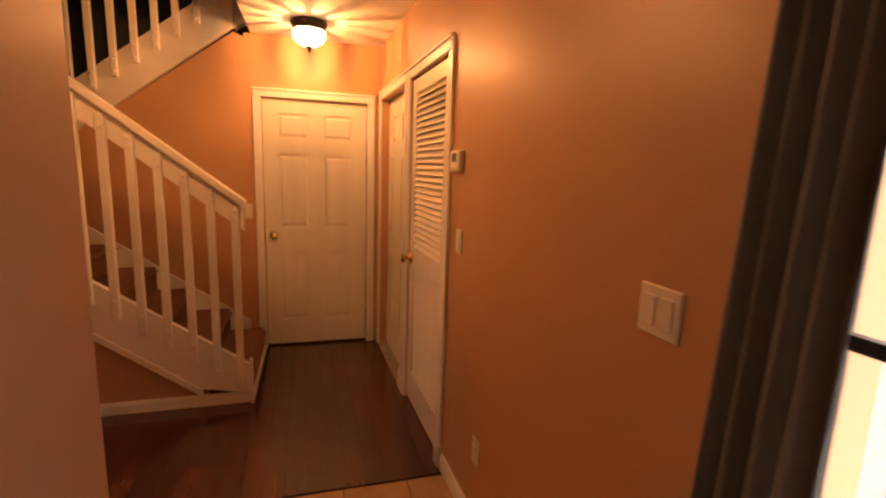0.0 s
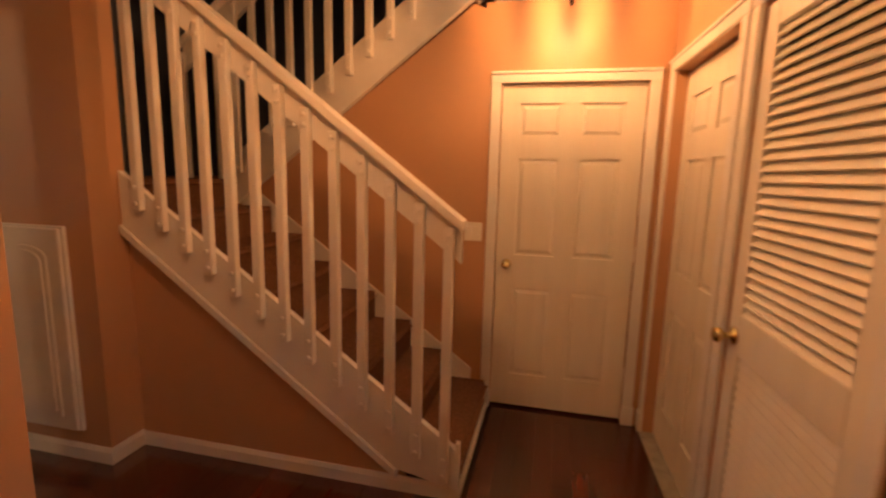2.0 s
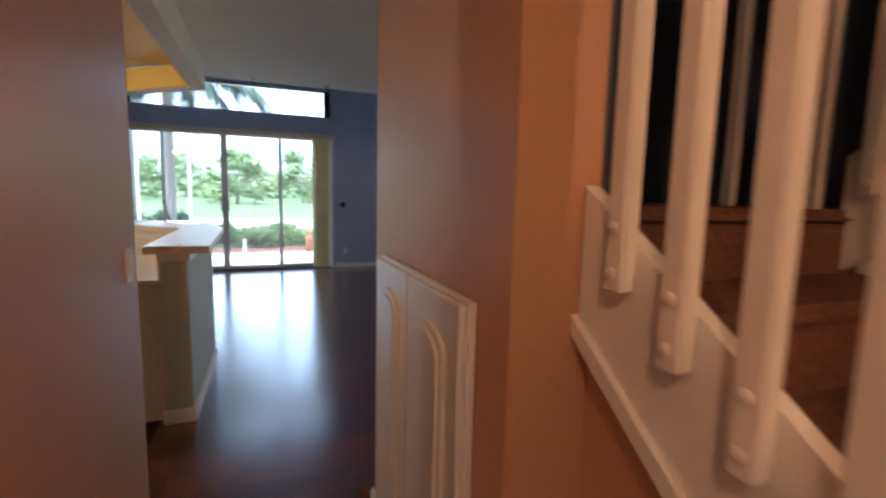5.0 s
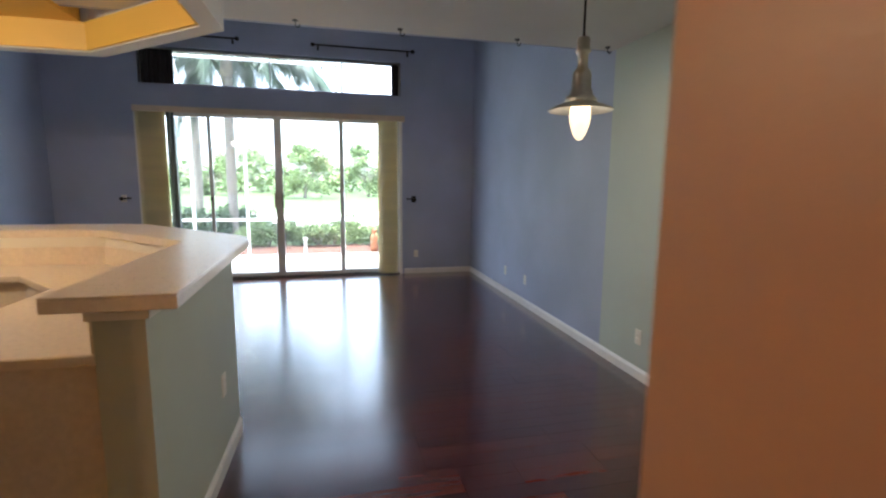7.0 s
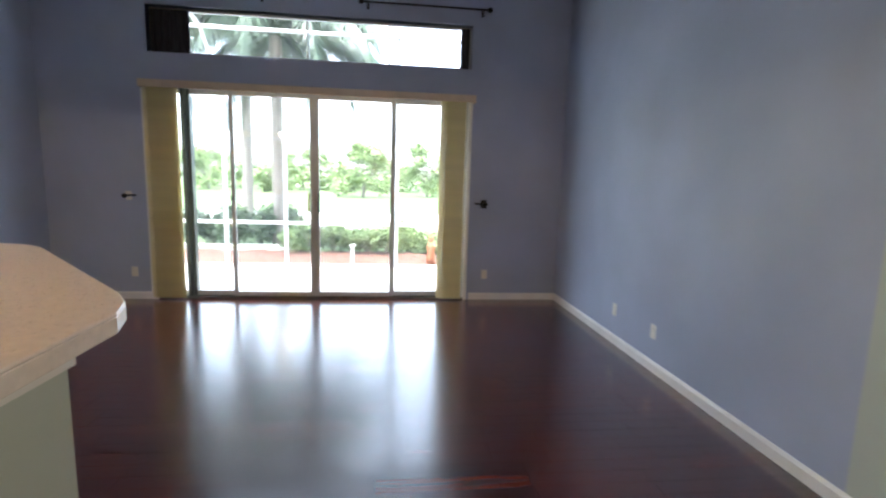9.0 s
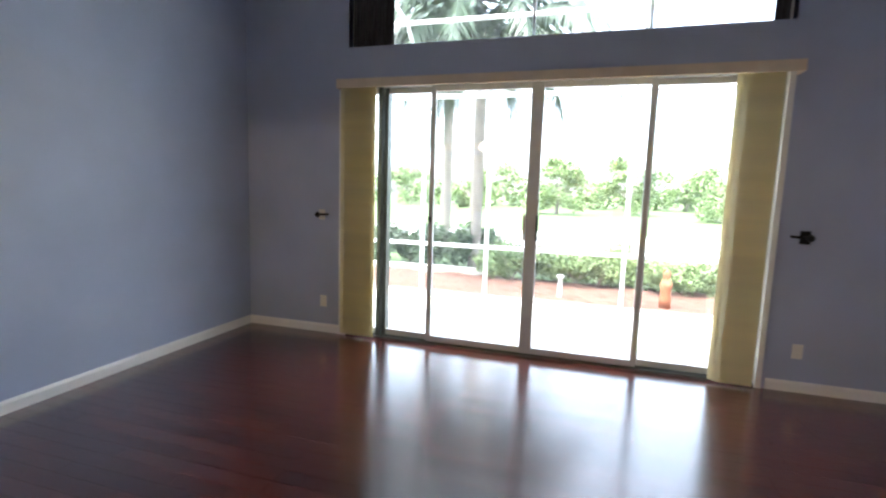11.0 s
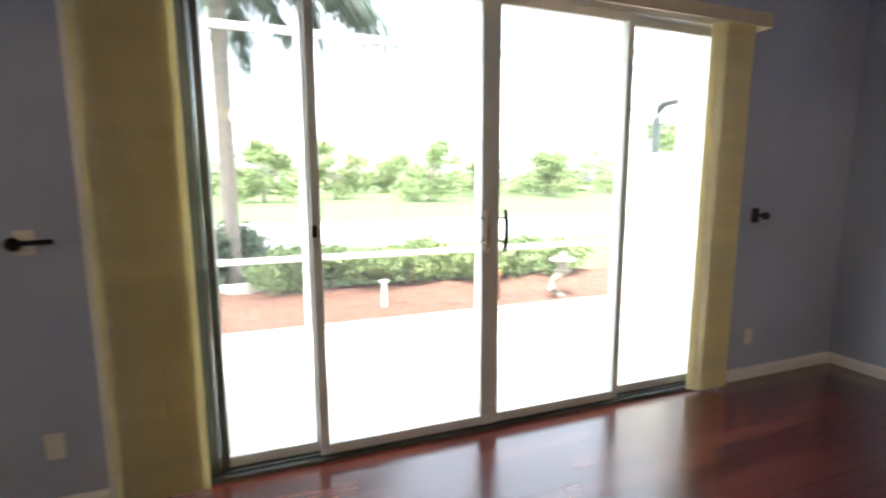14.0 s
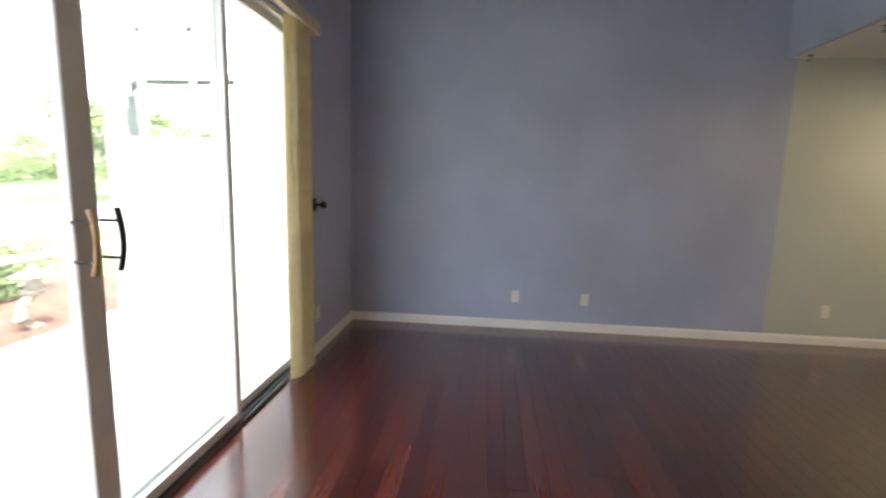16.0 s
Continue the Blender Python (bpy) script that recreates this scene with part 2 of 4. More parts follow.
def spun(bm, profile, m=None, steps=28):
    """A turned shape from (radius, z) pairs round the z axis."""
    rings = []
    for r, z in profile:
        rings.append([bm.verts.new(((m or Matrix()) @ Vector((r * math.cos(2 * math.pi * i / steps), r * math.sin(2 * math.pi * i / steps), z)))) for i in range(steps)])
    for a, b in zip(rings, rings[1:]):
        for i in range(steps):
            bm.faces.new((a[i], a[(i + 1) % steps], b[(i + 1) % steps], b[i]))
    bm.faces.new(rings[0][::-1]), bm.faces.new(rings[-1])
    bmesh.ops.recalc_face_normals(bm, faces=bm.faces)
    return bm


def tube(bm, pts, r, steps=10, r1=None):
    """A round bar along points, tapering to r1."""
    pts = [Vector(p) for p in pts]
    rings = []
    for i, p in enumerate(pts):
        d = (pts[min(i + 1, len(pts) - 1)] - pts[max(i - 1, 0)]).normalized()
        u = d.cross(Vector((0, 0, 1)) if abs(d.z) < 0.9 else Vector((1, 0, 0))).normalized()
        w = d.cross(u)
        k = r + ((r1 if r1 is not None else r) - r) * i / (len(pts) - 1)
        rings.append([bm.verts.new(p + k * (u * math.cos(2 * math.pi * j / steps) + w * math.sin(2 * math.pi * j / steps))) for j in range(steps)])
    for a, b in zip(rings, rings[1:]):
        for j in range(steps):
            bm.faces.new((a[j], a[(j + 1) % steps], b[(j + 1) % steps], b[j]))
    bm.faces.new(rings[0][::-1]), bm.faces.new(rings[-1])
    bmesh.ops.recalc_face_normals(bm, faces=bm.faces)
    return bm


def wall(name, axis, at0, at1, u0, u1, z0, z1, holes, material, label):
    """A wall with thickness at0..at1 on 'x' or 'y', running u0..u1, with openings (u0, u1, z0, z1) through it."""
    us = sorted({u0, u1, *[h[0] for h in holes], *[h[1] for h in holes]})
    bm = bmesh.new()
    for a, b in zip(us, us[1:]):
        spans = [(z0, z1)]
        for h in holes:
            if h[0] <= a and b <= h[1]:
                spans = [s for p, q in spans for s in ((p, min(q, h[2])), (max(p, h[3]), q)) if s[1] - s[0] > 1e-4]
        for p, q in spans:
            box(bm, *((at0, at1, a, b) if axis == 'x' else (a, b, at0, at1)), p, q)
    bmesh.ops.remove_doubles(bm, verts=bm.verts, dist=1e-4)
    return setting(part(name, bm, material), label)


def baseboard(x0, y0, x1, y1, side, h=0.085):
    """A skirting board along a wall's foot; side: +1 lies to the left of the way from the first end to the second."""
    d = Vector((x1 - x0, y1 - y0, 0))
    n = Vector((-d.y, d.x, 0)).normalized() * side
    prof = [(0.0, 0.001), (0.016, 0.001), (0.016, h - 0.02), (0.009, h - 0.006), (0.006, h), (0.0, h)]
    bm = bmesh.new()
    ends = [[bm.verts.new(Vector((x, y, 0)) + n * u + Vector((0, 0, v))) for u, v in prof] for x, y in ((x0, y0), (x1, y1))]
    k = len(prof)
    for i in range(k):
        bm.faces.new((ends[0][i], ends[0][(i + 1) % k], ends[1][(i + 1) % k], ends[1][i]))
    bm.faces.new(ends[0]), bm.faces.new(ends[1])
    bmesh.ops.recalc_face_normals(bm, faces=bm.faces)
    return setting(part("baseboard", bm, WHITE), "white painted wooden baseboard along the wall", "baseboard")

# ---- structure ----
WX = 2.03
LD = (3.16, 3.90)
D2 = (4.05, 4.90)
SKEW = Matrix.Translation((WX, 3.0, 0)) @ Matrix.Rotation(radians(2.0), 4, 'Z') @ Matrix.Translation((-WX, -3.0, 0))


def skewed(ob):
    """Sets a thing on the hall's side wall, which stands two degrees out of square."""
    ob.matrix_basis = SKEW @ ob.matrix_basis
    return ob


LOW, HIGH = 2.50, 4.05
SL = (0.95, 4.55)          # the sliding door's opening
wall("wall_patio", 'x', -9.05, -8.85, -0.36, 5.92, 0, HIGH, [(SL[0], SL[1], 0, 2.43), (0.98, 4.55, 2.755, 3.24)], BLUE, "blue painted wall with the sliding door opening")
wall("wall_living_side", 'y', 5.72, 5.92, -8.85, -4.97, 0, HIGH, [], BLUE, "long plain blue painted living room wall")
wall("wall_dining_side", 'y', 5.72, 5.92, -4.97, -1.94, 0, HIGH, [], GREEN, "sage green painted dining room wall")
wall("wall_living_far_side", 'y', -0.36, -0.16, -8.85, -0.3, 0, HIGH, [], BLUE, "blue painted wall of the living room")
wall("wall_above_edge", 'x', -5.05, -5.021, -0.16, 5.72, LOW, HIGH, [], BLUE, "blue painted bulkhead over the low ceiling")
setting(part("ceiling", boxes((-9.05, -4.9, -0.36, 5.92, HIGH, HIGH + 0.15)), CEIL), "high white living room ceiling", "ceiling")
low = boxes((-5.02, -1.94, 1.9, 5.72, LOW, LOW + 0.15), (-1.94, 0.97, 2.95, 4.04, LOW, LOW + 0.15), (0.97, 2.45, -0.7, 5.1, LOW, LOW + 0.15), (-1.94, 0.97, -0.6, 2.95, LOW, LOW + 0.15))
setting(part("ceiling_low", low, CEIL), "low white textured hall and dining ceiling", "ceiling")
setting(part("ceiling_kitchen", boxes((-5.30, -1.94, -0.16, 1.9, LOW - 0.02, LOW + 0.13), (-4.6, -2.05, 1.9, 2.78, LOW - 0.02, LOW - 0.002)), YELLOW), "yellow painted kitchen ceiling", "ceiling")

# kitchen walls
wall("wall_kitchen", 'y', 2.80, 2.95, -1.91, 0.06, 0, LOW, [], PEACH, "peach painted corridor wall beside the kitchen")
wall("wall_nook", 'x', -0.2, -0.05, 2.17, 2.80, 0, LOW, [], PEACH, "peach painted wall of the small nook")
wall("wall_nook_side", 'y', 2.02, 2.17, -0.2, 0.755, 0, LOW, [], PEACH, "peach painted side wall of the small nook")
wall("wall_entry_side", 'x', 0.755, 0.905, -0.6, 2.17, 0, LOW, [], PEACH, "peach painted entry wall")
wall("wall_entry_back", 'y', -0.75, -0.6, 0.755, 2.55, 0, LOW, [], PEACH, "peach painted wall behind the entry")
wall("wall_kitchen_back", 'x', -0.45, -0.3, -0.16, 2.80, 0, LOW, [], YELLOW, "yellow painted kitchen end wall")

# hall walls
skewed(wall("wall_hall_side", 'x', WX, WX + 0.26, -0.7, 4.97, 0, LOW, [(0.85, 1.50, 0.85, 2.1), (LD[0], LD[1], 0, 2.075), (D2[0], D2[1], 0, 2.075)], PEACH, "peach painted hall wall with two doors"))
wall("wall_hall_end", 'y', 4.98, 5.08, 0.92, 2.3, 0, LOW, [(1.03, 1.85, 0, 2.045)], PEACH, "peach painted hall end wall with a door")
# Two unseen walls, added to keep sky light from leaking round the doors.
wall("wall_light_stop_hall_door", 'y', 5.20, 5.30, 0.80, 2.5, 0, LOW, [], PEACH, "unseen wall added behind the hall door to stop daylight")
skewed(wall("wall_light_stop_closets", 'x', WX + 0.265, WX + 0.33, 3.0, 5.2, 0, LOW, [], PEACH, "unseen wall added behind the closets to stop daylight"))
bm = bmesh.new()
prism(bm, [(0.92, 0), (0.92, 2.47), (0.85, 2.498), (-0.78, 1.29), (-1.94, 1.27), (-1.94, 0)], 'y', 4.98, 5.08)
setting(part("wall_stair_middle", bm, PEACH), "peach painted wall between the two stair flights", "wall")
# closet block beside the stairs and the dark stairwell
wall("wall_closet", 'y', 3.84, 4.04, -1.94, -0.75, 0, HIGH, [], PEACH, "peach painted closet wall with an access panel")
wall("wall_closet_end", 'x', -1.94, -1.79, 4.04, 5.72, 0, HIGH, [], GREEN, "sage green closet end wall")
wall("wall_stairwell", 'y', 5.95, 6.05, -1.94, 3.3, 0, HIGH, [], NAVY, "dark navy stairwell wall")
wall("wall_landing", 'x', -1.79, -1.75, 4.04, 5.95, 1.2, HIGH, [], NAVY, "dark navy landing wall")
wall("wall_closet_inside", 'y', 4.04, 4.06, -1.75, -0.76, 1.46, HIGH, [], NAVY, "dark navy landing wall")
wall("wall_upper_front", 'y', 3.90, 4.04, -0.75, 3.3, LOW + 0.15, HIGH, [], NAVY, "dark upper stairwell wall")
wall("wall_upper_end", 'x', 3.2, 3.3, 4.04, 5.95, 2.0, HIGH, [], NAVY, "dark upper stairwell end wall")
setting(part("ceiling_stairwell", boxes((-1.94, 3.3, 3.9, 6.05, HIGH, HIGH + 0.1)), CEIL), "white stairwell ceiling", "ceiling")
bm = bmesh.new()
prism(bm, [(-0.75, 0.02), (0.74, 0.02), (0.74, 0.08), (-0.75, 1.19)], 'y', 4.035, 4.10)
setting(part("wall_under_stairs", bm, PEACH), "peach painted wall under the stairs", "wall")

# baseboards
baseboard(-8.85, 5.72, -1.94, 5.72, -1)
baseboard(-8.85, -0.16, -8.85, SL[0] - 0.057, -1)
baseboard(-8.85, SL[1] + 0.06, -8.85, 5.70, -1)
baseboard(-8.83, -0.16, -5.4, -0.16, 1)
baseboard(-1.956, 3.84, -0.734, 3.84, -1)
baseboard(-0.75, 3.84, -0.75, 4.03, -1)
baseboard(-0.734, 4.035, 1.02, 4.035, -1, 0.075)
baseboard(-1.94, 3.86, -1.94, 5.70, 1)
baseboard(0.06, 2.95, -1.91, 2.95, -1)
baseboard(-1.91, 2.95, -1.91, 2.80, -1)
skewed(baseboard(WX, 1.0, WX, LD[0] - 0.075, 1))
baseboard(0.905, -0.6, 0.905, 2.17, -1)

# closing floor and tile
setting(part("floor", boxes((-9.0, 2.44, -0.7, 6.05, -0.15, -0.012)), SUBFLOOR_SLAT_SHADE), "dark mahogany laminate floor of narrow planks", "floor")
FLOOR = bpy.data.objects["floor"]
for i in range(5):
    for j in range(12):
        x0, y0 = 0.90 + i * 0.31, 3.04 - (j + 1) * 0.305
        part("tile", boxes((x0 + 0.002, min(x0 + 0.308, WX + 0.28), y0, y0 + 0.302, -0.012, -0.001), bev=0.002), TILE, FLOOR)

# trim round the transom and the sliding door
setting(part("trim", boxes((-9.02, -8.845, 0.955, 0.98, 2.73, 3.265), (-9.02, -8.845, 4.55, 4.575, 2.73, 3.265), (-9.02, -8.845, 0.98, 4.55, 2.73, 2.755), (-9.02, -8.845, 0.98, 4.55, 3.24, 3.265)), BLUE), "blue painted transom reveal", "trim")
setting(part("trim", boxes((-9.03, -8.83, SL[0] - 0.055, SL[0] + 0.012, 0, 2.43), (-9.03, -8.83, SL[1] - 0.012, SL[1] + 0.03, 0, 2.43)), WHITE), "white corner trim of the sliding door opening", "trim")


# ---- doors ----
def casing(name, axis, face, out, u0, u1, top, w=0.062):
    """Door casing on a wall's face; out: the way the wall faces."""
    rows = []
    a, b = sorted((face, face + out * 0.018))
    c, d = sorted((face, face + out * 0.028))
    for p, q, r, s in ((u0 - w, u0, 0.0, top), (u1, u1 + w, 0.0, top), (u0 - w, u1 + w, top, top + w)):
        rows.append((a, b, p, q, r, s) if axis == 'x' else (p, q, a, b, r, s))
    for p, q in ((u0 - w - 0.006, u0 + 0.002), (u1 - 0.002, u1 + w + 0.006)):
        rows.append((c, d, p, q, 0.001, 0.12) if axis == 'x' else (p, q, c, d, 0.001, 0.12))
    rows.append((c, d, u0 - w, u1 + w, top + w - 0.014, top + w + 0.004) if axis == 'x' else (u0 - w, u1 + w, c, d, top + w - 0.014, top + w + 0.004))
    return setting(part(name, boxes(*rows, bev=0.004), WHITE), "white painted door casing", "trim")


def knob(parent, m):
    bm = spun(bmesh.new(), [(0.0, 0), (0.031, 0.0), (0.031, 0.006), (0.012, 0.012), (0.011, 0.034), (0.022, 0.040), (0.028, 0.052), (0.024, 0.066), (0.0, 0.070)], m, 20)
    part("knob", bm, BRASS, parent, "round polished brass knob", True)


def panel_door(name, w, h, label):
    """A six-panel door slab from x 0 to w, its face at y = 0, looking towards -y."""
    root = setting(new(name), label, "door")
    t, s = 0.035, w * 0.135
    cols = [(s, (w - s * 0.95) / 2), ((w + s * 0.95) / 2, w - s)]
    rws = [(0.215, 0.79), (1.0, 1.595), (1.72, 1.915)]
    part("slab", boxes((0, w, 0.013, t, 0, h)), DOORW, root)
    xs = [0, cols[0][0], cols[0][1], cols[1][0], cols[1][1], w]
    frame_rows = [(xs[i], xs[i + 1], 0, 0.013, 0, h) for i in (0, 2, 4)]
    zs = [0, rws[0][0], rws[0][1], rws[1][0], rws[1][1], rws[2][0], rws[2][1], h]
    for i in (0, 2, 4, 6):
        frame_rows += [(c0, c1, 0, 0.013, zs[i], zs[i + 1]) for c0, c1 in cols]
    part("door_frame", boxes(*frame_rows), DOORW, root)
    for c0, c1 in cols:
        for z0, z1 in rws:
            bm = bmesh.new()
            g, q = 0.014, 0.034
            lo = [bm.verts.new((x, 0.0129, z)) for x, z in ((c0 + g, z0 + g), (c1 - g, z0 + g), (c1 - g, z1 - g), (c0 + g, z1 - g))]
            hi = [bm.verts.new((x, 0.003, z)) for x, z in ((c0 + q, z0 + q), (c1 - q, z0 + q), (c1 - q, z1 - q), (c0 + q, z1 - q))]
            bm.faces.new(hi)
            for i in range(4):
                bm.faces.new((lo[i], lo[(i + 1) % 4], hi[(i + 1) % 4], hi[i]))
            bmesh.ops.recalc_face_normals(bm, faces=bm.faces)
            part("panel", bm, DOORW, root)
    return root


d1 = panel_door("door_1", 0.812, 2.022, "closed white six-panel hall door with a brass knob")
knob(d1, pose(0.065, 0, 0.94, 90, 0, 0))
for z in (0.25, 1.0, 1.75):
    part("hinge", boxes((0.806, 0.816, -0.006, 0.004, z, z + 0.09), bev=0.002), WHITE, d1)
d1.matrix_basis = pose(1.034, 5.0, 0.018)
casing("trim", 'y', 4.98, -1, 1.03, 1.85, 2.045)
d2 = panel_door("door_2", D2[1] - D2[0] - 0.008, 2.05, "closed white six-panel door in a deep recess")
d2.matrix_basis = pose(WX + 0.06, D2[1] - 0.004, 0.012, 0, 0, -90)
skewed(casing("trim", 'x', WX, -1, D2[0], D2[1], 2.075))
part("threshold", boxes((WX - 0.02, WX + 0.12, D2[0], D2[1], -0.011, 0.010), bev=0.004), STONE, d2).matrix_parent_inverse = d2.matrix_basis.inverted()
skewed(d2)

# louvred closet door, slats and a ribbed lower panel
ld = setting(new("door_3"), "white louvred closet door with a brass knob", "door")
w, h = LD[1] - LD[0] - 0.006, 2.05
part("stile", boxes((0, 0.085, 0, 0.034, 0, h), bev=0.003), DOORW, ld)
part("stile", boxes((w - 0.085, w, 0, 0.034, 0, h), bev=0.003), DOORW, ld)
for z0, z1 in ((0, 0.20), (0.90, 1.04), (h - 0.08, h)):
    part("rail", boxes((0.085, w - 0.085, 0.001, 0.033, z0, z1), bev=0.002), DOORW, ld)
slat = None
for z0, z1, lean in ((1.04, h - 0.08, 52), (0.20, 0.90, 74)):
    n = int((z1 - z0) / 0.034)
    for i in range(n):
        if slat is None:
            slat = part("slat", boxes((0.083, w - 0.083, -0.023, 0.023, -0.004, 0.004), bev=0.0015), DOORW, ld)
            ob = slat
        else:
            ob = new("slat", slat.data)
            ob.parent = ld
        ob.matrix_basis = pose(0, 0.017, z0 + (i + 0.5) * (z1 - z0) / n, lean, 0, 0)
# Added near-black sheet: the shade in the gaps between slats, put into colour.
part("backing", boxes((0.085, w - 0.085, 0.040, 0.044, 0.02, h - 0.02)), SUBFLOOR_SLAT_SHADE, ld)
knob(ld, pose(0.055, 0, 0.96, 90, 0, 0))
for z in (0.25, 1.68):
    part("hinge", boxes((w - 0.004, w + 0.008, -0.006, 0.004, z, z + 0.09), bev=0.002), WHITE, ld)
ld.matrix_basis = pose(WX + 0.004, LD[1] - 0.003, 0.012, 0, 0, -90)
skewed(ld)
skewed(casing("trim", 'x', WX, -1, LD[0], LD[1], 2.075))

# ---- stairs ----
st = setting(new("staircase"), "carpeted two-flight staircase with white stringers", "stairs")
R, T = 0.18, 0.255
for i in range(8):
    x1 = 1.0 - T * i
    x0 = x1 - T - 0.03 if i < 7 else -1.75
    bm = boxes((x0, x1 + 0.022, 4.045, 4.965 if i < 7 else 5.94, R * i + 0.125, R * (i + 1)))
    bmesh.ops.bevel(bm, geom=[e for e in bm.edges if all(v.co.x > x1 for v in e.verts)], offset=0.025, segments=3, affect='EDGES')
    part("tread", bm, CARPET, st)
    part("riser", boxes((x1 - 0.03, x1, 4.05, 4.96, R * i, R * (i + 1) - 0.03)), CARPET, st)
for i in range(9):
    x0 = -0.78 + T * i
    part("tread", boxes((x0 - 0.02, x0 + T + 0.03, 5.085, 5.94, 1.44 + R * i + 0.12, 1.44 + R * (i + 1)), bev=0.012), CARPET, st)
    part("riser", boxes((x0, x0 + 0.03, 5.085, 5.94, 1.44 + R * i, 1.44 + R * (i + 1) - 0.03)), CARPET, st)


def band(x0, x1, top, bottom, y0, y1):
    return prism(bmesh.new(), [(x0, bottom(x0)), (x1, bottom(x1)), (x1, top(x1)), (x0, top(x0))], 'y', y0, y1)


def s_top(x):
    return 0.27 + 0.695 * (1.0 - x)


def s_bot(x):
    return 1.198 - 0.737 * (x + 0.745)


bm = prism(bmesh.new(), [(-0.745, s_bot(-0.745)), (0.70, s_bot(0.70)), (1.0, 0.075), (1.0, s_top(1.0)), (-0.745, s_top(-0.745))], 'y', 4.0, 4.034)
part("stringer", bm, WHITE, st)
part("stringer_moulding", band(-0.76, 0.72, lambda x: s_bot(x) + 0.012, lambda x: s_bot(x) - 0.03, 3.985, 4.03), WHITE, st)
part("end_board", boxes((1.0, 1.02, 4.0, 4.97, 0.0, 0.03), (1.0, 1.018, 4.0, 4.034, 0.0, 0.30)), WHITE, st)
part("wall_skirt", band(-0.76, 0.90, lambda x: 0.215 + 0.72 * (0.95 - x), lambda x: 0.0 + 0.72 * (0.95 - x), 4.962, 4.979), WHITE, st)


def u_bot(x):
    return 1.868 + 0.762 * x


part("upper_stringer", band(-0.80, 0.86, lambda x: u_bot(x) + 0.33, u_bot, 4.93, 4.978), WHITE, st)
part("upper_stringer", band(0.86, 2.0, lambda x: u_bot(x) + 0.33, u_bot, 4.99, 5.07), WHITE, st)


def railing(name, n, x_first, step, foot, head, y, rail_rows, label):
    root = thing(name, label, "railing")
    for nm, top, bot, x0, x1, y0, y1 in rail_rows:
        part(nm, band(x0, x1, top, bot, y0, y1), WHITE, root)
    for i in range(n):
        x = x_first - step * i
        f, g = foot(x), head(x)
        b = part("baluster", boxes((x - 0.021, x + 0.021, y - 0.040, y - 0.002, f, g), bev=0.004), WHITE, root)
        for z in (f + 0.035, f + 0.115, g - 0.03, g - 0.075):
            part("bolt", spun(bmesh.new(), [(0.0, 0), (0.011, 0), (0.010, 0.006), (0.0, 0.010)], pose(x, y - 0.04, z, 90, 0, 0), 8), WHITE, b)
    return root


def r_top(x):
    return 1.315 + 0.757 * (1.005 - x)


railing("stair_railing", 13, 0.952, 0.1302, lambda x: 0.122 + 0.749 * (0.952 - x), lambda x: r_top(x) - 0.075, 4.0,
        [("rail_board", lambda x: r_top(x) - 0.035, lambda x: r_top(x) - 0.19, -0.75, 1.0, 4.0, 4.034),
         ("handrail", r_top, lambda x: r_top(x) - 0.04, -0.75, 1.01, 3.955, 4.055)], "white painted stair railing with bolted square balusters")
railing("upper_stair_railing", 14, 0.62, 0.135, lambda x: u_bot(x) + 0.17, lambda x: u_bot(x) + 1.27, 4.93,
        [("rail_board", lambda x: u_bot(x) + 1.32, lambda x: u_bot(x) + 1.17, -1.15, 0.72, 4.93, 4.964),
         ("handrail", lambda x: u_bot(x) + 1.36, lambda x: u_bot(x) + 1.32, -1.15, 0.72, 4.89, 4.99)], "white painted railing of the upper stair flight")

# access panel on the closet wall, two arched cupboard doors
ap = thing("access_panel", "white double cupboard door panel on the closet wall", "cabinet")
part("backing", boxes((-1.745, -0.895, 3.815, 3.838, 0.165, 1.215), bev=0.004), WHITE, ap)
for x0, x1 in ((-1.735, -1.325), (-1.315, -0.905)):
    leaf = part("door", boxes((x0, x1, 3.797, 3.815, 0.175, 1.205), bev=0.004), WHITE, ap)
    c, hw, zb, zt = (x0 + x1) / 2, (x1 - x0) / 2 - 0.075, 0.25, 1.06
    pts = [(c - hw, zb), (c + hw, zb)] + [(c + hw * math.cos(a), zt + 0.06 * math.sin(a)) for a in np.linspace(0, math.pi, 12)]
    bm = prism(bmesh.new(), pts, 'y', 3.7965, 3.786)
    pts2 = [(c + (u - c) * 0.82, zb + 0.03 + (v - zb) * 0.94) for u, v in pts]
    prism(bm, pts2, 'y', 3.786, 3.778)
    part("raised_panel", bm, WHITE, leaf)

# ---- kitchen bar ----
setting(part("wall_pony", prism(bmesh.new(), [(-3.10, 2.80), (-3.10, 2.945), (-4.27, 2.965), (-5.06, 2.15), (-5.06, 0.2), (-4.93, 0.2), (-4.93, 2.09), (-4.22, 2.80)], 'z', 0, 1.02), GREEN), "sage green half wall under the kitchen bar", "wall")
baseboard(-3.10, 2.945, -4.27, 2.965, -1)
baseboard(-4.27, 2.965, -5.06, 2.15, -1)
baseboard(-5.06, 2.15, -5.06, 0.2, -1)
baseboard(-3.10, 2.78, -3.10, 2.955, -1)
setting(part("trim", prism(bmesh.new(), [(-3.085, 2.785), (-3.085, 2.962), (-4.275, 2.98), (-5.075, 2.155), (-5.075, 0.2), (-4.915, 0.2), (-4.915, 2.085), (-4.21, 2.785)], 'z', 1.015, 1.0755), WHITE), "white moulding under the bar top", "trim")
bar = thing("bar_top", "pale laminate bar top with rounded angled corner", "countertop")
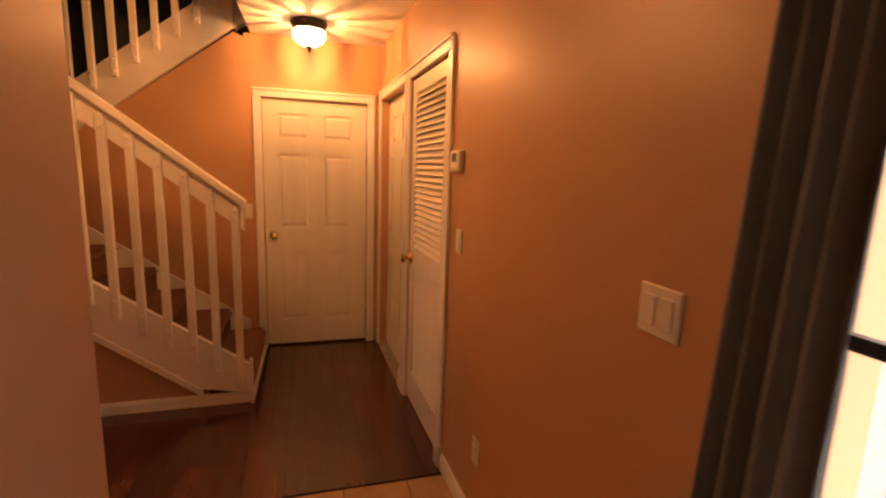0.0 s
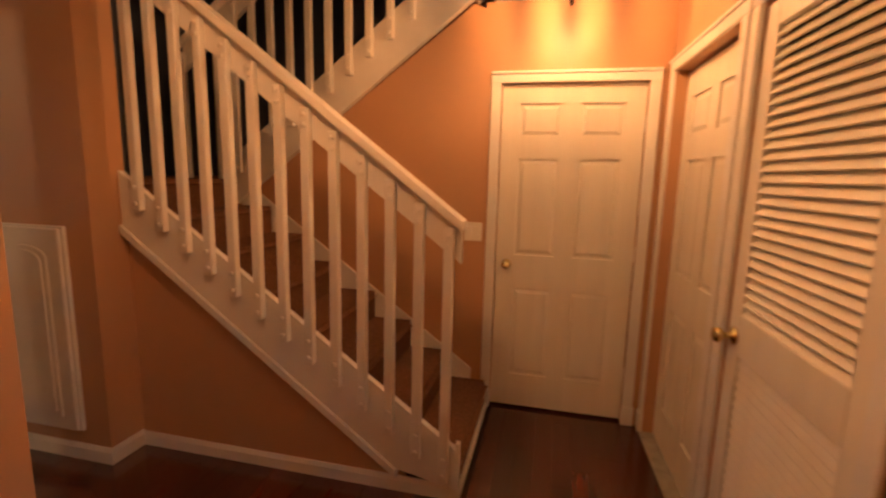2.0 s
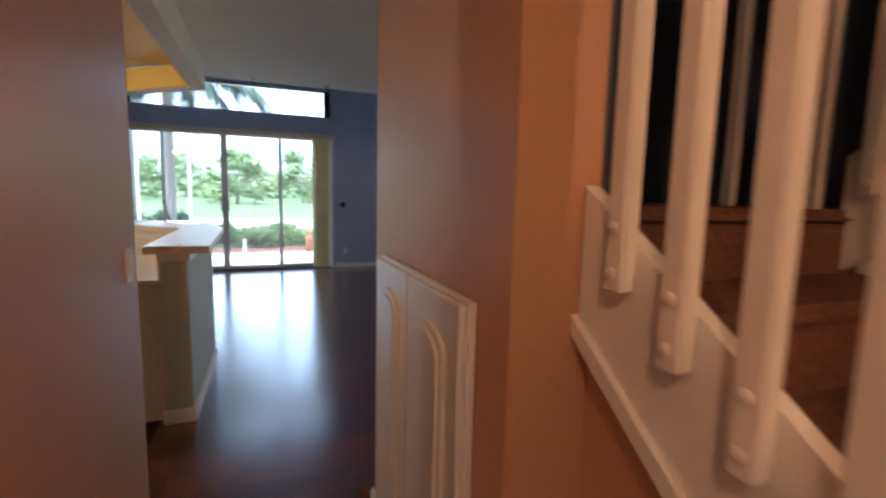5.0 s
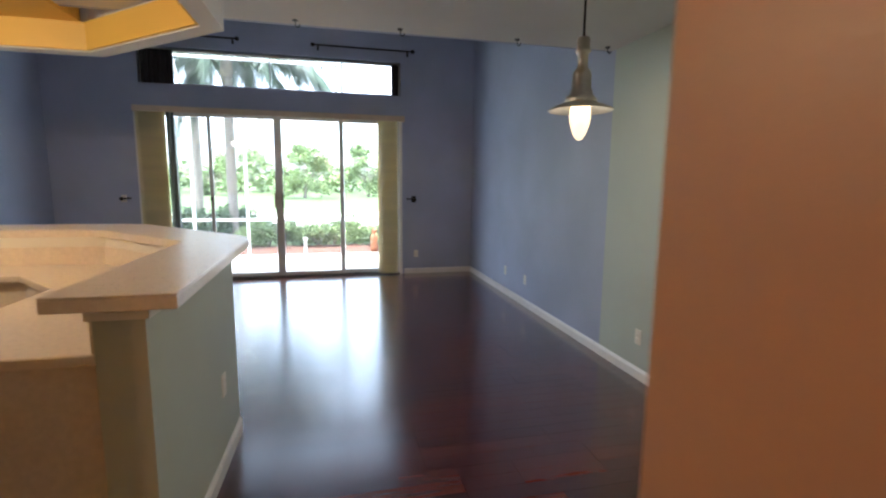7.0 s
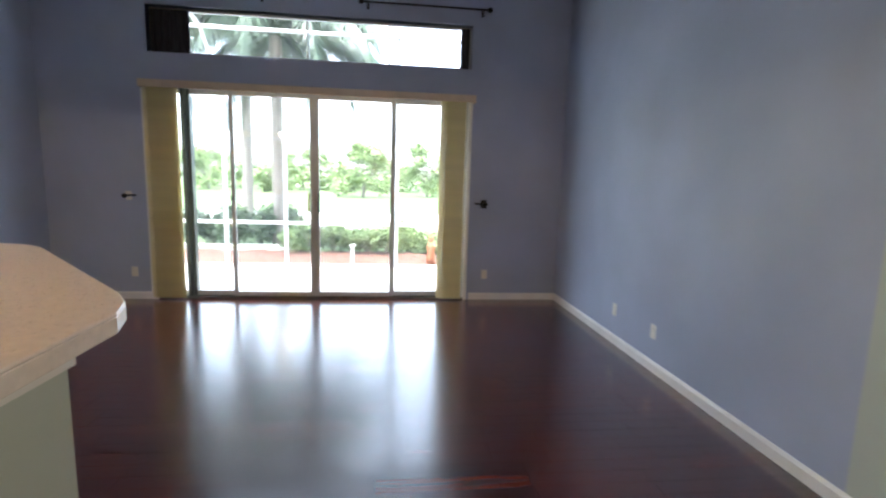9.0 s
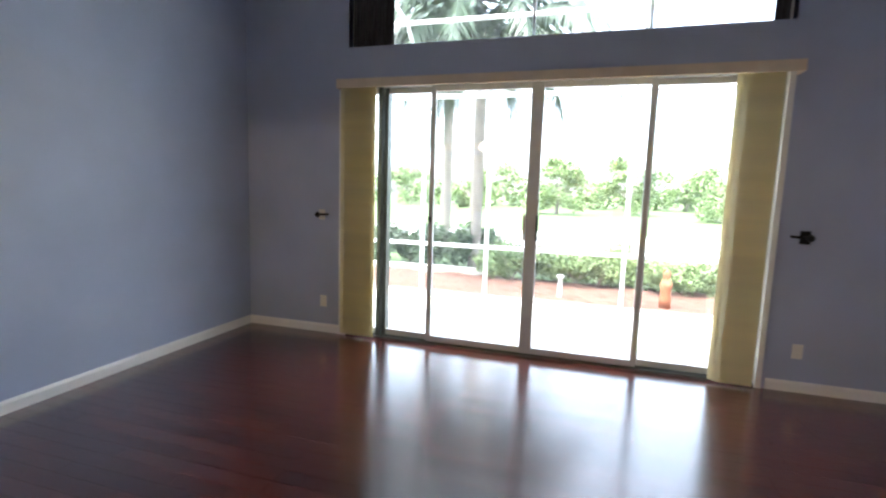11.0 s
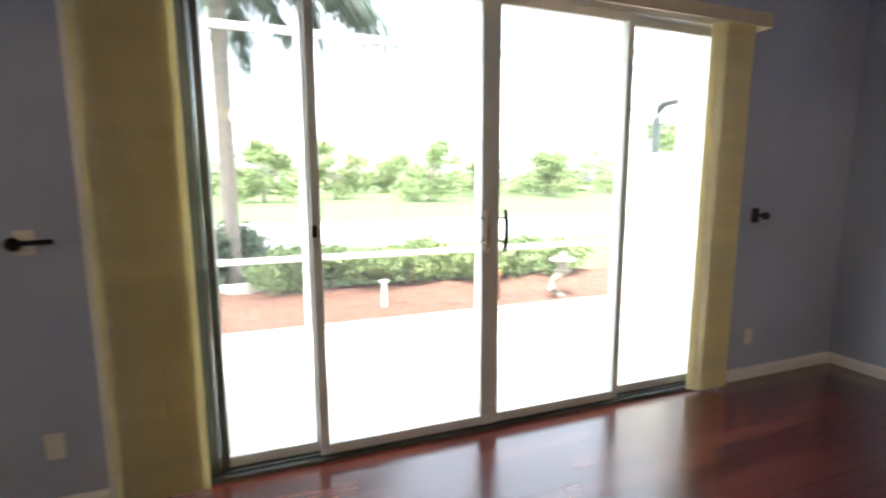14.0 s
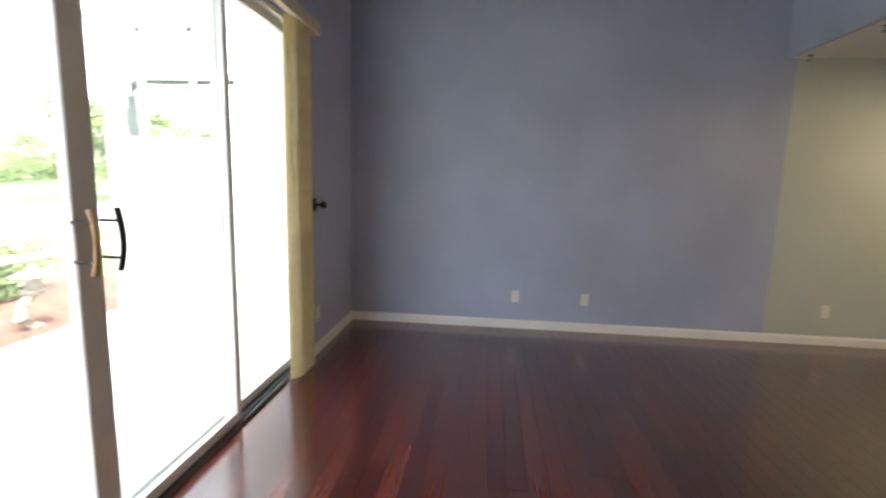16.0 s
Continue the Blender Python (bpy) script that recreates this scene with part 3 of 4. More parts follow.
top = [(-2.95, 2.745), (-2.95, 3.085), (-4.30, 3.055), (-4.40, 3.02), (-4.50, 2.95), (-5.27, 2.24), (-5.33, 2.16), (-5.37, 2.05), (-5.38, 1.9), (-5.38, 0.2), (-4.92, 0.2), (-4.92, 2.03), (-4.85, 2.12), (-4.22, 2.74)]
bm = prism(bmesh.new(), top, 'z', 1.076, 1.114)
bmesh.ops.bevel(bm, geom=list(bm.edges), offset=0.002, segments=1, affect='EDGES')
part("edge_band", bm, LAMINATE, bar)
bm = prism(bmesh.new(), top, 'z', 1.1142, 1.122)
bmesh.ops.bevel(bm, geom=list(bm.edges), offset=0.003, segments=1, affect='EDGES')
part("surface", bm, LAMINATE, bar)
kb = thing("kitchen_cabinet", "pale kitchen base cabinet under the worktop", "cabinet")
part("body", prism(bmesh.new(), [(-3.16, 2.18), (-3.16, 2.795), (-4.20, 2.795), (-4.92, 2.07), (-4.92, 0.3), (-4.6, 0.3), (-4.6, 1.8), (-4.2, 2.18)], 'z', 0.0, 0.86), LAMINATE, kb)
wt = thing("worktop", "pale laminate kitchen worktop below the bar", "countertop")
bm = prism(bmesh.new(), [(-3.12, 2.15), (-3.12, 2.797), (-4.215, 2.797), (-4.926, 2.085), (-4.926, 0.3), (-4.56, 0.3), (-4.56, 1.8), (-4.17, 2.15)], 'z', 0.862, 0.90)
bmesh.ops.bevel(bm, geom=list(bm.edges), offset=0.004, segments=1, affect='EDGES')
part("slab", bm, LAMINATE, wt)
part("backsplash", prism(bmesh.new(), [(-3.12, 2.782), (-3.12, 2.797), (-4.215, 2.797), (-4.926, 2.085), (-4.926, 0.3), (-4.912, 0.3), (-4.912, 2.08), (-4.208, 2.782)], 'z', 0.901, 1.014), LAMINATE, wt)
# soffit over the bar, white outside, yellow inside
out, inn = [(-1.93, 2.93), (-4.56, 2.93), (-5.40, 1.98), (-5.40, -0.16)], [(-5.29, -0.16), (-5.29, 1.94), (-4.51, 2.82), (-1.93, 2.82)]
setting(part("soffit", prism(bmesh.new(), out + inn, 'z', 2.29, LOW + 0.14), CEIL), "white painted soffit over the kitchen bar", "ceiling")
out2 = [(-1.93, 2.819), (-4.509, 2.819), (-5.289, 1.939), (-5.289, -0.16)]
inn2 = [(-5.27, -0.16), (-5.27, 1.93), (-4.50, 2.80), (-1.93, 2.80)]
setting(part("soffit_lining", prism(bmesh.new(), out2 + inn2, 'z', 2.30, LOW - 0.021), YELLOW), "yellow painted inside of the soffit", "ceiling")

# ---- sliding door ----
sd = setting(new("door_4"), "white aluminium four-panel sliding glass door", "door")
Y0, Y1, TOP = 0.963, 4.537, 2.39
part("door_frame", boxes((-8.99, -8.87, Y0, Y0 + 0.05, 0, TOP), (-8.99, -8.87, Y1 - 0.05, Y1, 0, TOP), (-8.99, -8.87, Y0, Y1, TOP, TOP + 0.038), bev=0.004), ALU, sd)
part("track", boxes((-8.99, -8.85, Y0, Y1, 0.001, 0.022), (-8.935, -8.925, Y0, Y1, 0.022, 0.035), (-8.885, -8.875, Y0, Y1, 0.022, 0.035)), DARKALU, sd)
part("jamb_seal", boxes((-8.975, -8.862, 1.285, 1.325, 0.03, TOP), (-8.99, -8.90, 1.335, 1.37, 0.03, TOP)), DARKALU, sd)
for a, b, x in ((1.013, 1.83, -8.935), (1.80, 2.745, -8.885), (2.745, 3.67, -8.885), (3.64, 4.487, -8.935)):
    st_w = 0.045
    leaf = part("sliding_panel", boxes((x - 0.018, x + 0.018, a, a + st_w, 0.03, TOP), (x - 0.018, x + 0.018, b - st_w, b, 0.03, TOP),
                                       (x - 0.018, x + 0.018, a + st_w, b - st_w, 0.03, 0.085), (x - 0.018, x + 0.018, a + st_w, b - st_w, TOP - 0.05, TOP), bev=0.003), ALU, sd)
    g = part("pane", boxes((x - 0.003, x + 0.003, a + st_w, b - st_w, 0.085, TOP - 0.05)), GLASS, leaf, "clear glass pane")
    g.visible_shadow = False
part("meeting_stile", boxes((-8.90, -8.858, 2.692, 2.798, 0.03, TOP), bev=0.004), ALU, sd)
for y in (2.69, 2.80):
    hb = bmesh.new()
    tube(hb, [(-8.795 + 0.018 * (1 - a * a), y, 1.165 + a * 0.11) for a in np.linspace(-1, 1, 9)], 0.011)
    hd = part("handle", hb, HANDLEWOOD if y < 2.75 else IRON, sd, "arched door pull", True)
    part("mount", tube(tube(bmesh.new(), [(-8.86, y, 1.10), (-8.79, y, 1.10)], 0.006), [(-8.86, y, 1.23), (-8.79, y, 1.23)], 0.006), IRON, hd)
part("latch", boxes((-8.872, -8.852, 1.80, 1.825, 1.16, 1.22), bev=0.004), IRON, sd)

# transom window
tw = setting(new("window_1"), "long transom window above the sliding door", "window")
part("window_frame", boxes((-8.97, -8.93, 0.98, 4.55, 2.755, 2.785), (-8.97, -8.93, 0.98, 4.55, 3.21, 3.24), (-8.97, -8.93, 0.98, 1.01, 2.785, 3.21), (-8.97, -8.93, 4.52, 4.55, 2.785, 3.21), (-8.965, -8.935, 2.66, 2.68, 2.785, 3.21), (-8.965, -8.935, 3.585, 3.605, 2.785, 3.21), bev=0.002), ALU, tw)
for a, b in ((1.01, 2.66), (2.68, 3.585), (3.605, 4.52)):
    part("pane", boxes((-8.953, -8.947, a, b, 2.785, 3.21)), GLASS, tw, "clear glass pane").visible_shadow = False


def pleated(name, x, y0, y1, z0, z1, amp, wave, material, parent, thick=0.004, slope=0.0):
    bm = bmesh.new()
    n, k = 60, 14
    grid = []
    for side in (0, thick):
        rows = []
        for j in range(k + 1):
            f = j / k
            rows.append([bm.verts.new((x + side + amp * math.sin(2 * math.pi * (y0 + (y1 - y0) * i / n) / wave + 0.8 * math.sin(3 * f)) * (1 - 0.3 * f), y0 + (y1 - y0) * i / n + slope * (1 - f) * (0.55 + 0.45 * i / n), z0 + (z1 - z0) * f)) for i in range(n + 1)])
        grid.append(rows)
    for rows in grid:
        for a, b in zip(rows, rows[1:]):
            for i in range(n):
                bm.faces.new((a[i], a[i + 1], b[i + 1], b[i]))
    for j in range(k):
        for i in (0, n):
            bm.faces.new((grid[0][j][i], grid[0][j + 1][i], grid[1][j + 1][i], grid[1][j][i]))
    for i in range(n):
        for j in (0, k):
            bm.faces.new((grid[0][j][i], grid[0][j][i + 1], grid[1][j][i + 1], grid[1][j][i]))
    bmesh.ops.recalc_face_normals(bm, faces=bm.faces)
    return part(name, bm, material, parent, smooth=True)


for a, b in ((1.0, 1.41), (4.42, 4.53)):
    cu = thing("transom_curtain", "dark gathered curtain at the transom window's end", "curtain")
    pleated("fabric", -8.915, a, b, 2.77, 3.22, 0.012, 0.07, DRAPE, cu)

# vertical blinds
for y0, y1, name in ((0.955, 1.275, "l"), (4.22, 4.47, "r")):
    vb = thing("vertical_blind", "cream vertical blind slats drawn into a stack", "blind", "blinds at the sliding door")
    n = 11
    first = None
    for i in range(n):
        y = y0 + (y1 - y0) * (i + 0.5) / n
        if first is None:
            bm = bmesh.new()
            prism(bm, [(-0.044 + 0.088 * t, 0.006 * math.sin(math.pi * t)) for t in np.linspace(0, 1, 6)] + [(0.044 - 0.088 * t, 0.006 * math.sin(math.pi * t) - 0.002) for t in np.linspace(0, 1, 6) if 0 < t < 1], 'z', 0.03, 2.38)
            first = ob = part("slat", bm, CREAM, vb)
        else:
            ob = new("slat", first.data)
            ob.parent = vb
        ob.matrix_basis = pose(-8.785, y, 0, 0, 0, 68 if name == "l" else 48)
va = thing("blind_valance", "cream valance over the vertical blinds", "valance")
part("fascia", boxes((-8.735, -8.72, 0.92, 4.60, 2.365, 2.445), bev=0.003), VALANCE, va)
part("top_board", boxes((-8.848, -8.736, 0.92, 4.60, 2.431, 2.445)), VALANCE, va)
part("end_cap", boxes((-8.848, -8.736, 0.92, 0.934, 2.365, 2.43)), VALANCE, va)
part("end_cap", boxes((-8.848, -8.736, 4.586, 4.60, 2.365, 2.43)), VALANCE, va)

# curtain rods and holdbacks
for a, b in ((0.74, 2.27), (3.28, 4.73)):
    rod = thing("curtain_rod", "black iron curtain rod above the transom", "curtain rod", "rods above the transom")
    part("pole", tube(bmesh.new(), [(-8.77, a, 3.395), (-8.77, b, 3.395)], 0.011), IRON, rod, smooth=True)
    for y, s in ((a, 1), (b, -1)):
        part("finial", spun(bmesh.new(), [(0.0, -0.03), (0.018, -0.026), (0.03, 0), (0.022, 0.024), (0.0, 0.03)], pose(-8.77, y, 3.395, 90, 0, 0), 14), IRON, rod, smooth=True)
        part("bracket", boxes((-8.849, -8.765, y + s * 0.07 - 0.008, y + s * 0.07 + 0.008, 3.39, 3.40), (-8.849, -8.842, y + s * 0.07 - 0.014, y + s * 0.07 + 0.014, 3.34, 3.42)), IRON, rod)
for y, s in ((0.70, 1), (4.76, -1)):
    hb = thing("curtain_holdback", "black iron curtain holdback on the wall", "holdback", "holdbacks beside the sliding door")
    part("arm", tube(bmesh.new(), [(-8.849, y, 1.19), (-8.79, y, 1.19), (-8.755, y + s * 0.03, 1.195), (-8.74, y + s * 0.13, 1.20)], 0.010), IRON, hb, smooth=True)
    part("knob", spun(bmesh.new(), [(0, -0.025), (0.02, -0.02), (0.028, 0), (0.02, 0.02), (0, 0.025)], pose(-8.78, y - s * 0.01, 1.19, 0, 90, 0), 14), IRON, hb, smooth=True)
    part("wall_plate", boxes((-8.849, -8.842, y - 0.035, y + 0.035, 1.14, 1.24), bev=0.003), PLASTIC if y < 2 else IRON, hb)

# ceiling hooks
for y in (2.6, 3.3, 4.0, 4.87, 5.62):
    hk = thing("ceiling_hook", "small black screw hook in the low ceiling's edge", "hook", "hooks along the ceiling edge")
    part("plate", spun(bmesh.new(), [(0, 0), (0.02, 0), (0.02, 0.006), (0, 0.006)], pose(-4.93, y, LOW - 0.0065), 12), IRON, hk)
    part("hook", tube(bmesh.new(), [(-4.93, y, LOW - 0.004), (-4.93, y, LOW - 0.03)] + [(-4.93, y + 0.014 - 0.014 * math.cos(a), LOW - 0.03 - 0.014 * math.sin(a)) for a in np.linspace(0.3, 3.6, 8)], 0.004, 6), IRON, hk)

# pendant lamp
pl = thing("pendant_lamp", "brushed nickel pendant lamp with a bare glowing bulb", "lamp")
P = pose(-3.60, 4.67, -0.04)
part("cord", tube(bmesh.new(), [P @ Vector((0, 0, LOW + 0.04)), P @ Vector((0, 0, 2.13))], 0.005, 8), IRON, pl)
part("canopy", spun(bmesh.new(), [(0, 0), (0.055, 0), (0.05, -0.02), (0.01, -0.03), (0, -0.03)], P @ pose(0, 0, LOW + 0.039)), STEEL, pl, smooth=True)
part("cap", spun(bmesh.new(), [(0, 2.16), (0.026, 2.155), (0.030, 2.145), (0.030, 2.105), (0.036, 2.10), (0.036, 2.09), (0.025, 2.085), (0.025, 2.02), (0.041, 2.0), (0.044, 1.985), (0.044, 1.925), (0.052, 1.915), (0.052, 1.90), (0.069, 1.885), (0.075, 1.86), (0.0, 1.855)], P), STEEL, pl, smooth=True)
part("brim", spun(bmesh.new(), [(0.065, 1.862), (0.085, 1.858), (0.146, 1.832), (0.152, 1.826), (0.147, 1.823), (0.085, 1.850), (0.065, 1.854)], P, 40), STEEL, pl, smooth=True)
part("bulb", spun(bmesh.new(), [(0.03, 1.853), (0.046, 1.84), (0.049, 1.80), (0.043, 1.755), (0.029, 1.712), (0.013, 1.692), (0.0, 1.686)], P), BULBG, pl, "glowing clear bulb glass", True).visible_shadow = False


def ceiling_light(x, y):
    cl = thing("ceiling_light", "dark bronze flush ceiling light with ribbed glass bowl", "ceiling light", "flush hall lights")
    q = pose(x, y, 0)
    part("base", spun(bmesh.new(), [(0, LOW - 0.001), (0.12, LOW - 0.001), (0.125, LOW - 0.02), (0.11, LOW - 0.045), (0.105, LOW - 0.06), (0, LOW - 0.06)], q, 36), LAMPBRONZE, cl, smooth=True)
    bm, steps, rings = bmesh.new(), 48, []
    for r, z in ((0.102, 2.44), (0.106, 2.415), (0.10, 2.385), (0.083, 2.36), (0.05, 2.342), (0.012, 2.337)):
        rings.append([bm.verts.new(q @ Vector(((r + 0.004 * math.cos(8 * a)) * math.cos(a), (r + 0.004 * math.cos(8 * a)) * math.sin(a), z))) for a in np.linspace(0, 2 * math.pi, steps, endpoint=False)])
    for a, b in zip(rings, rings[1:]):
        for i in range(steps):
            bm.faces.new((a[i], a[(i + 1) % steps], b[(i + 1) % steps], b[i]))
    part("bowl", bm, FROST, cl, "lit ribbed glass bowl", True).visible_shadow = False
    # Added opaque strips inside the bowl; their shadows imitate the ribbed glass's light streaks.
    for k in range(12):
        bm = bmesh.new()
        for (r0, z0), (r1, z1) in zip(((0.099, 2.44), (0.102, 2.41), (0.094, 2.38), (0.07, 2.355)), ((0.102, 2.41), (0.094, 2.38), (0.07, 2.355), (0.03, 2.343))):
            a, b = 0.5236 * k - 0.10, 0.5236 * k + 0.10
            bm.faces.new([bm.verts.new(q @ Vector((rr * math.cos(t), rr * math.sin(t), z))) for rr, t, z in ((r0, a, z0), (r0, b, z0), (r1, b, z1), (r1, a, z1))])
        part("rib", bm, FROST, cl, "strip added inside the bowl to cast streaks")
    part("finial", spun(bmesh.new(), [(0, 2.342), (0.022, 2.338), (0.022, 2.33), (0.008, 2.32), (0.012, 2.31), (0.0, 2.292)], q, 14), LAMPBRONZE, cl, smooth=True)


ceiling_light(1.395, 4.50)
ceiling_light(0.75, 3.05)


# ---- switches and outlets ----
def plate(name, label, category, m, w, h, bits, group=""):
    """A wall plate lying in x and z with its face towards -y; bits: (x, z, width, height, out) pieces on it."""
    root = thing(name, label, category, group)
    part("cover", boxes((-w / 2, w / 2, -0.007, 0, -h / 2, h / 2), bev=0.003), PLASTIC, root)
    for x, z, bw, bh, o, nm, mt in bits:
        part(nm, boxes((x - bw / 2, x + bw / 2, -0.007 - o, -0.006, z - bh / 2, z + bh / 2), bev=min(0.002, o * 0.45)), mt, root)
    root.matrix_basis = m
    return root


SOCK = [(0, 0.02, 0.033, 0.028, 0.003, "socket", PLASTIC), (0, -0.02, 0.033, 0.028, 0.003, "socket", PLASTIC)] + [(x, z, 0.003, 0.009, 0.0036, "slot", GREYP) for x in (-0.006, 0.006) for z in (0.022, -0.018)]
ROCK = [(0, 0, 0.034, 0.068, 0.006, "rocker", PLASTIC)]
ROCK2 = [(-0.024, 0, 0.034, 0.068, 0.006, "rocker", PLASTIC), (0.024, 0, 0.034, 0.068, 0.006, "rocker", PLASTIC)]
for x in (-7.235, -6.585, -4.46):
    plate("wall_outlet", "white wall outlet above the baseboard", "outlet", pose(x, 5.72, 0.315), 0.072, 0.115, SOCK, "low wall outlets")
plate("wall_outlet", "white wall outlet above the baseboard", "outlet", pose(-8.85, 0.716, 0.32, 0, 0, 90), 0.072, 0.115, SOCK, "low wall outlets")
plate("wall_outlet", "white wall outlet above the baseboard", "outlet", pose(-8.85, 4.80, 0.32, 0, 0, 90), 0.072, 0.115, SOCK, "low wall outlets")
plate("wall_outlet", "white wall outlet on the half wall", "outlet", pose(-3.95, 2.9595, 0.42, 0, 0, 179), 0.072, 0.115, SOCK, "low wall outlets")
skewed(plate("wall_outlet", "white wall outlet above the hall baseboard", "outlet", pose(WX, 2.65, 0.37, 0, 0, -90), 0.072, 0.115, SOCK, "low wall outlets"))
skewed(plate("light_switch", "white rocker switch below the thermostat", "switch", pose(WX, 2.955, 1.217, 0, 0, -90), 0.072, 0.112, ROCK))
skewed(plate("double_light_switch", "white double rocker switch on the peach wall", "switch", pose(WX, 1.745, 1.262, 0, 0, -90), 0.115, 0.108, ROCK2))
plate("light_switch", "white double switch beside the stair railing", "switch", pose(0.885, 4.98, 1.153), 0.112, 0.118, ROCK2)
plate("light_switch", "white rocker switch at the corridor wall's end", "switch", pose(-1.80, 2.95, 1.19, 0, 0, 180), 0.072, 0.118, ROCK)
th = thing("thermostat", "white digital wall thermostat with grey screen", "thermostat")
part("body", boxes((-0.058, 0.058, -0.030, 0, -0.048, 0.050), bev=0.006), PLASTIC, th)
part("screen", boxes((-0.03, 0.03, -0.0315, -0.028, -0.004, 0.036), bev=0.001), GREYP, th)
for x in (-0.022, 0.022):
    part("button", boxes((x - 0.012, x + 0.012, -0.033, -0.028, -0.036, -0.024), bev=0.002), PLASTIC, th)
th.matrix_basis = pose(WX, 2.99, 1.573, 0, 0, -90)
skewed(th)

# ---- entry window and its curtain ----
ew = setting(new("window_2"), "entry window with dark glazing bars", "window")
part("window_frame", boxes((WX + 0.09, WX + 0.13, 0.85, 1.50, 0.85, 0.90), (WX + 0.09, WX + 0.13, 0.85, 1.50, 2.05, 2.10), (WX + 0.09, WX + 0.13, 0.85, 0.88, 0.90, 2.05), (WX + 0.09, WX + 0.13, 1.48, 1.50, 0.90, 2.05)), IRON, ew)
for z in (1.28, 1.66):
    part("glazing_bar", boxes((WX + 0.10, WX + 0.12, 0.88, 1.48, z, z + 0.025)), IRON, ew)
part("glazing_bar", boxes((WX + 0.101, WX + 0.119, 1.16, 1.185, 0.9, 2.05)), IRON, ew)
part("pane", boxes((WX + 0.107, WX + 0.113, 0.88, 1.48, 0.9, 2.05)), GLASS, ew, "clear glass pane").visible_shadow = False
skewed(ew)
ec = thing("entry_curtain", "dark grey striped curtain at the entry window", "curtain")
pleated("fabric", 1.96, 1.325, 1.455, 0.05, 2.2, 0.018, 0.034, STRIPE, ec, slope=0.09)
part("rod", tube(bmesh.new(), [(1.935, 0.7, 2.22), (1.935, 1.56, 2.22)], 0.012), IRON, ec)
part("bracket", boxes((1.935, WX + 0.055, 1.50, 1.515, 2.21, 2.225)), IRON, ec)

# ---- outside ----
GZ = -0.18
gm = bmesh.new()
N, xs = 48, [600, 60, 10, -2] + [-9.3 - 0.6 * i for i in range(12)] + [-18 - 6 * i for i in range(14)] + [-110, -160, -260, -600]
ys = [-600, -200, -90] + list(np.linspace(-60, 60, 30)) + [90, 200, 600]
grid = [[gm.verts.new((x, y, GZ + (0.02 * noise.noise(Vector((x * 0.4, y * 0.4, 0)))) + (0.012 * max(0, -x - 30) if -x < 70 else 0.48))) for y in ys] for x in xs]
for a, b in zip(grid, grid[1:]):
    for i in range(len(ys) - 1):
        gm.faces.new((a[i], a[i + 1], b[i + 1], b[i]))
bmesh.ops.recalc_face_normals(gm, faces=gm.faces)
setting(part("ground", gm, GRASS), "mown green lawn reaching to the far trees", "ground")
setting(part("road", boxes((-26.5, -18.5, -90, 90, GZ - 0.02, GZ + 0.035)), PATHC), "pale wide paved cart path across the lawn", "road")
# Made-up grey slab, added to tone down the entry window's bright view.
setting(part("pavement", boxes((2.45, 12.0, -8.0, 8.0, -0.3, -0.1)), ENTRY_VIEW), "grey slab added to tone the entry window view", "drive")
setting(part("patio", boxes((-11.22, -9.05, -3.0, 7.5, -0.3, -0.03)), CONCRETE), "pale concrete patio slab", "patio")
setting(part("pavement", boxes((-11.30, -11.22, -3.0, 7.5, -0.3, 0.0), bev=0.01), CONCRETE), "pale concrete patio kerb", "kerb")
bm = bmesh.new()
bx, by = np.linspace(-13.6, -11.31, 40), np.linspace(-3, 7.5, 120)
grid = [[bm.verts.new((x, y, -0.12 + 0.05 * noise.noise(Vector((x * 3, y * 3, 1))) + 0.035 * noise.noise(Vector((x * 14, y * 14, 2))))) for y in by] for x in bx]
for a, b in zip(grid, grid[1:]):
    for i in range(len(by) - 1):
        bm.faces.new((a[i], a[i + 1], b[i + 1], b[i]))
bmesh.ops.recalc_face_normals(bm, faces=bm.faces)
tagged(part("mulch_bed", bm, MULCH), "bed of reddish bark mulch along the patio", "mulch", kind="stuff")
setting(part("wall_privacy", boxes((-11.15, -9.05, 5.55, 5.70, -0.3, 1.69), (-11.17, -9.05, 5.53, 5.72, 1.69, 1.735), (-9.40, -9.05, 4.66, 5.55, -0.3, 3.0)), STUCCO), "white stucco privacy wall beside the patio", "wall")
setting(part("pavement", boxes((-13.9, -13.75, -3, 1.4, -0.25, -0.03), bev=0.02), CONCRETE), "pale stone edging of the bed", "edging")

# screen enclosure
sc = thing("screen_enclosure", "white aluminium screen enclosure frame round the patio", "enclosure")
for y in (-1.2, 0.95, 1.90, 3.72, 5.56):
    part("post", boxes((-11.21, -11.16, y - 0.025, y + 0.025, -0.03, 2.75), bev=0.003), ALU, sc)
part("chair_rail", boxes((-11.205, -11.165, -1.2, 5.55, 0.68, 0.73), bev=0.003), ALU, sc)
part("top_rail", boxes((-11.21, -11.16, -1.2, 5.75, 2.75, 2.81), bev=0.003), ALU, sc)
for y in (0.95, 3.72, 5.62):
    part("roof_beam", tube(bmesh.new(), [(-11.18, y, 2.78), (-10.4, y, 3.5), (-9.1, y, 3.75)], 0.028, 6), ALU, sc)
part("roof_beam", tube(bmesh.new(), [(-10.4, -1.2, 3.5), (-10.4, 5.7, 3.5)], 0.026, 6), ALU, sc)
for x in (-11.12, -10.87, -10.35):
    part("side_post", boxes((x - 0.022, x + 0.022, 5.60, 5.65, 1.735, 2.75)), ALU, sc)
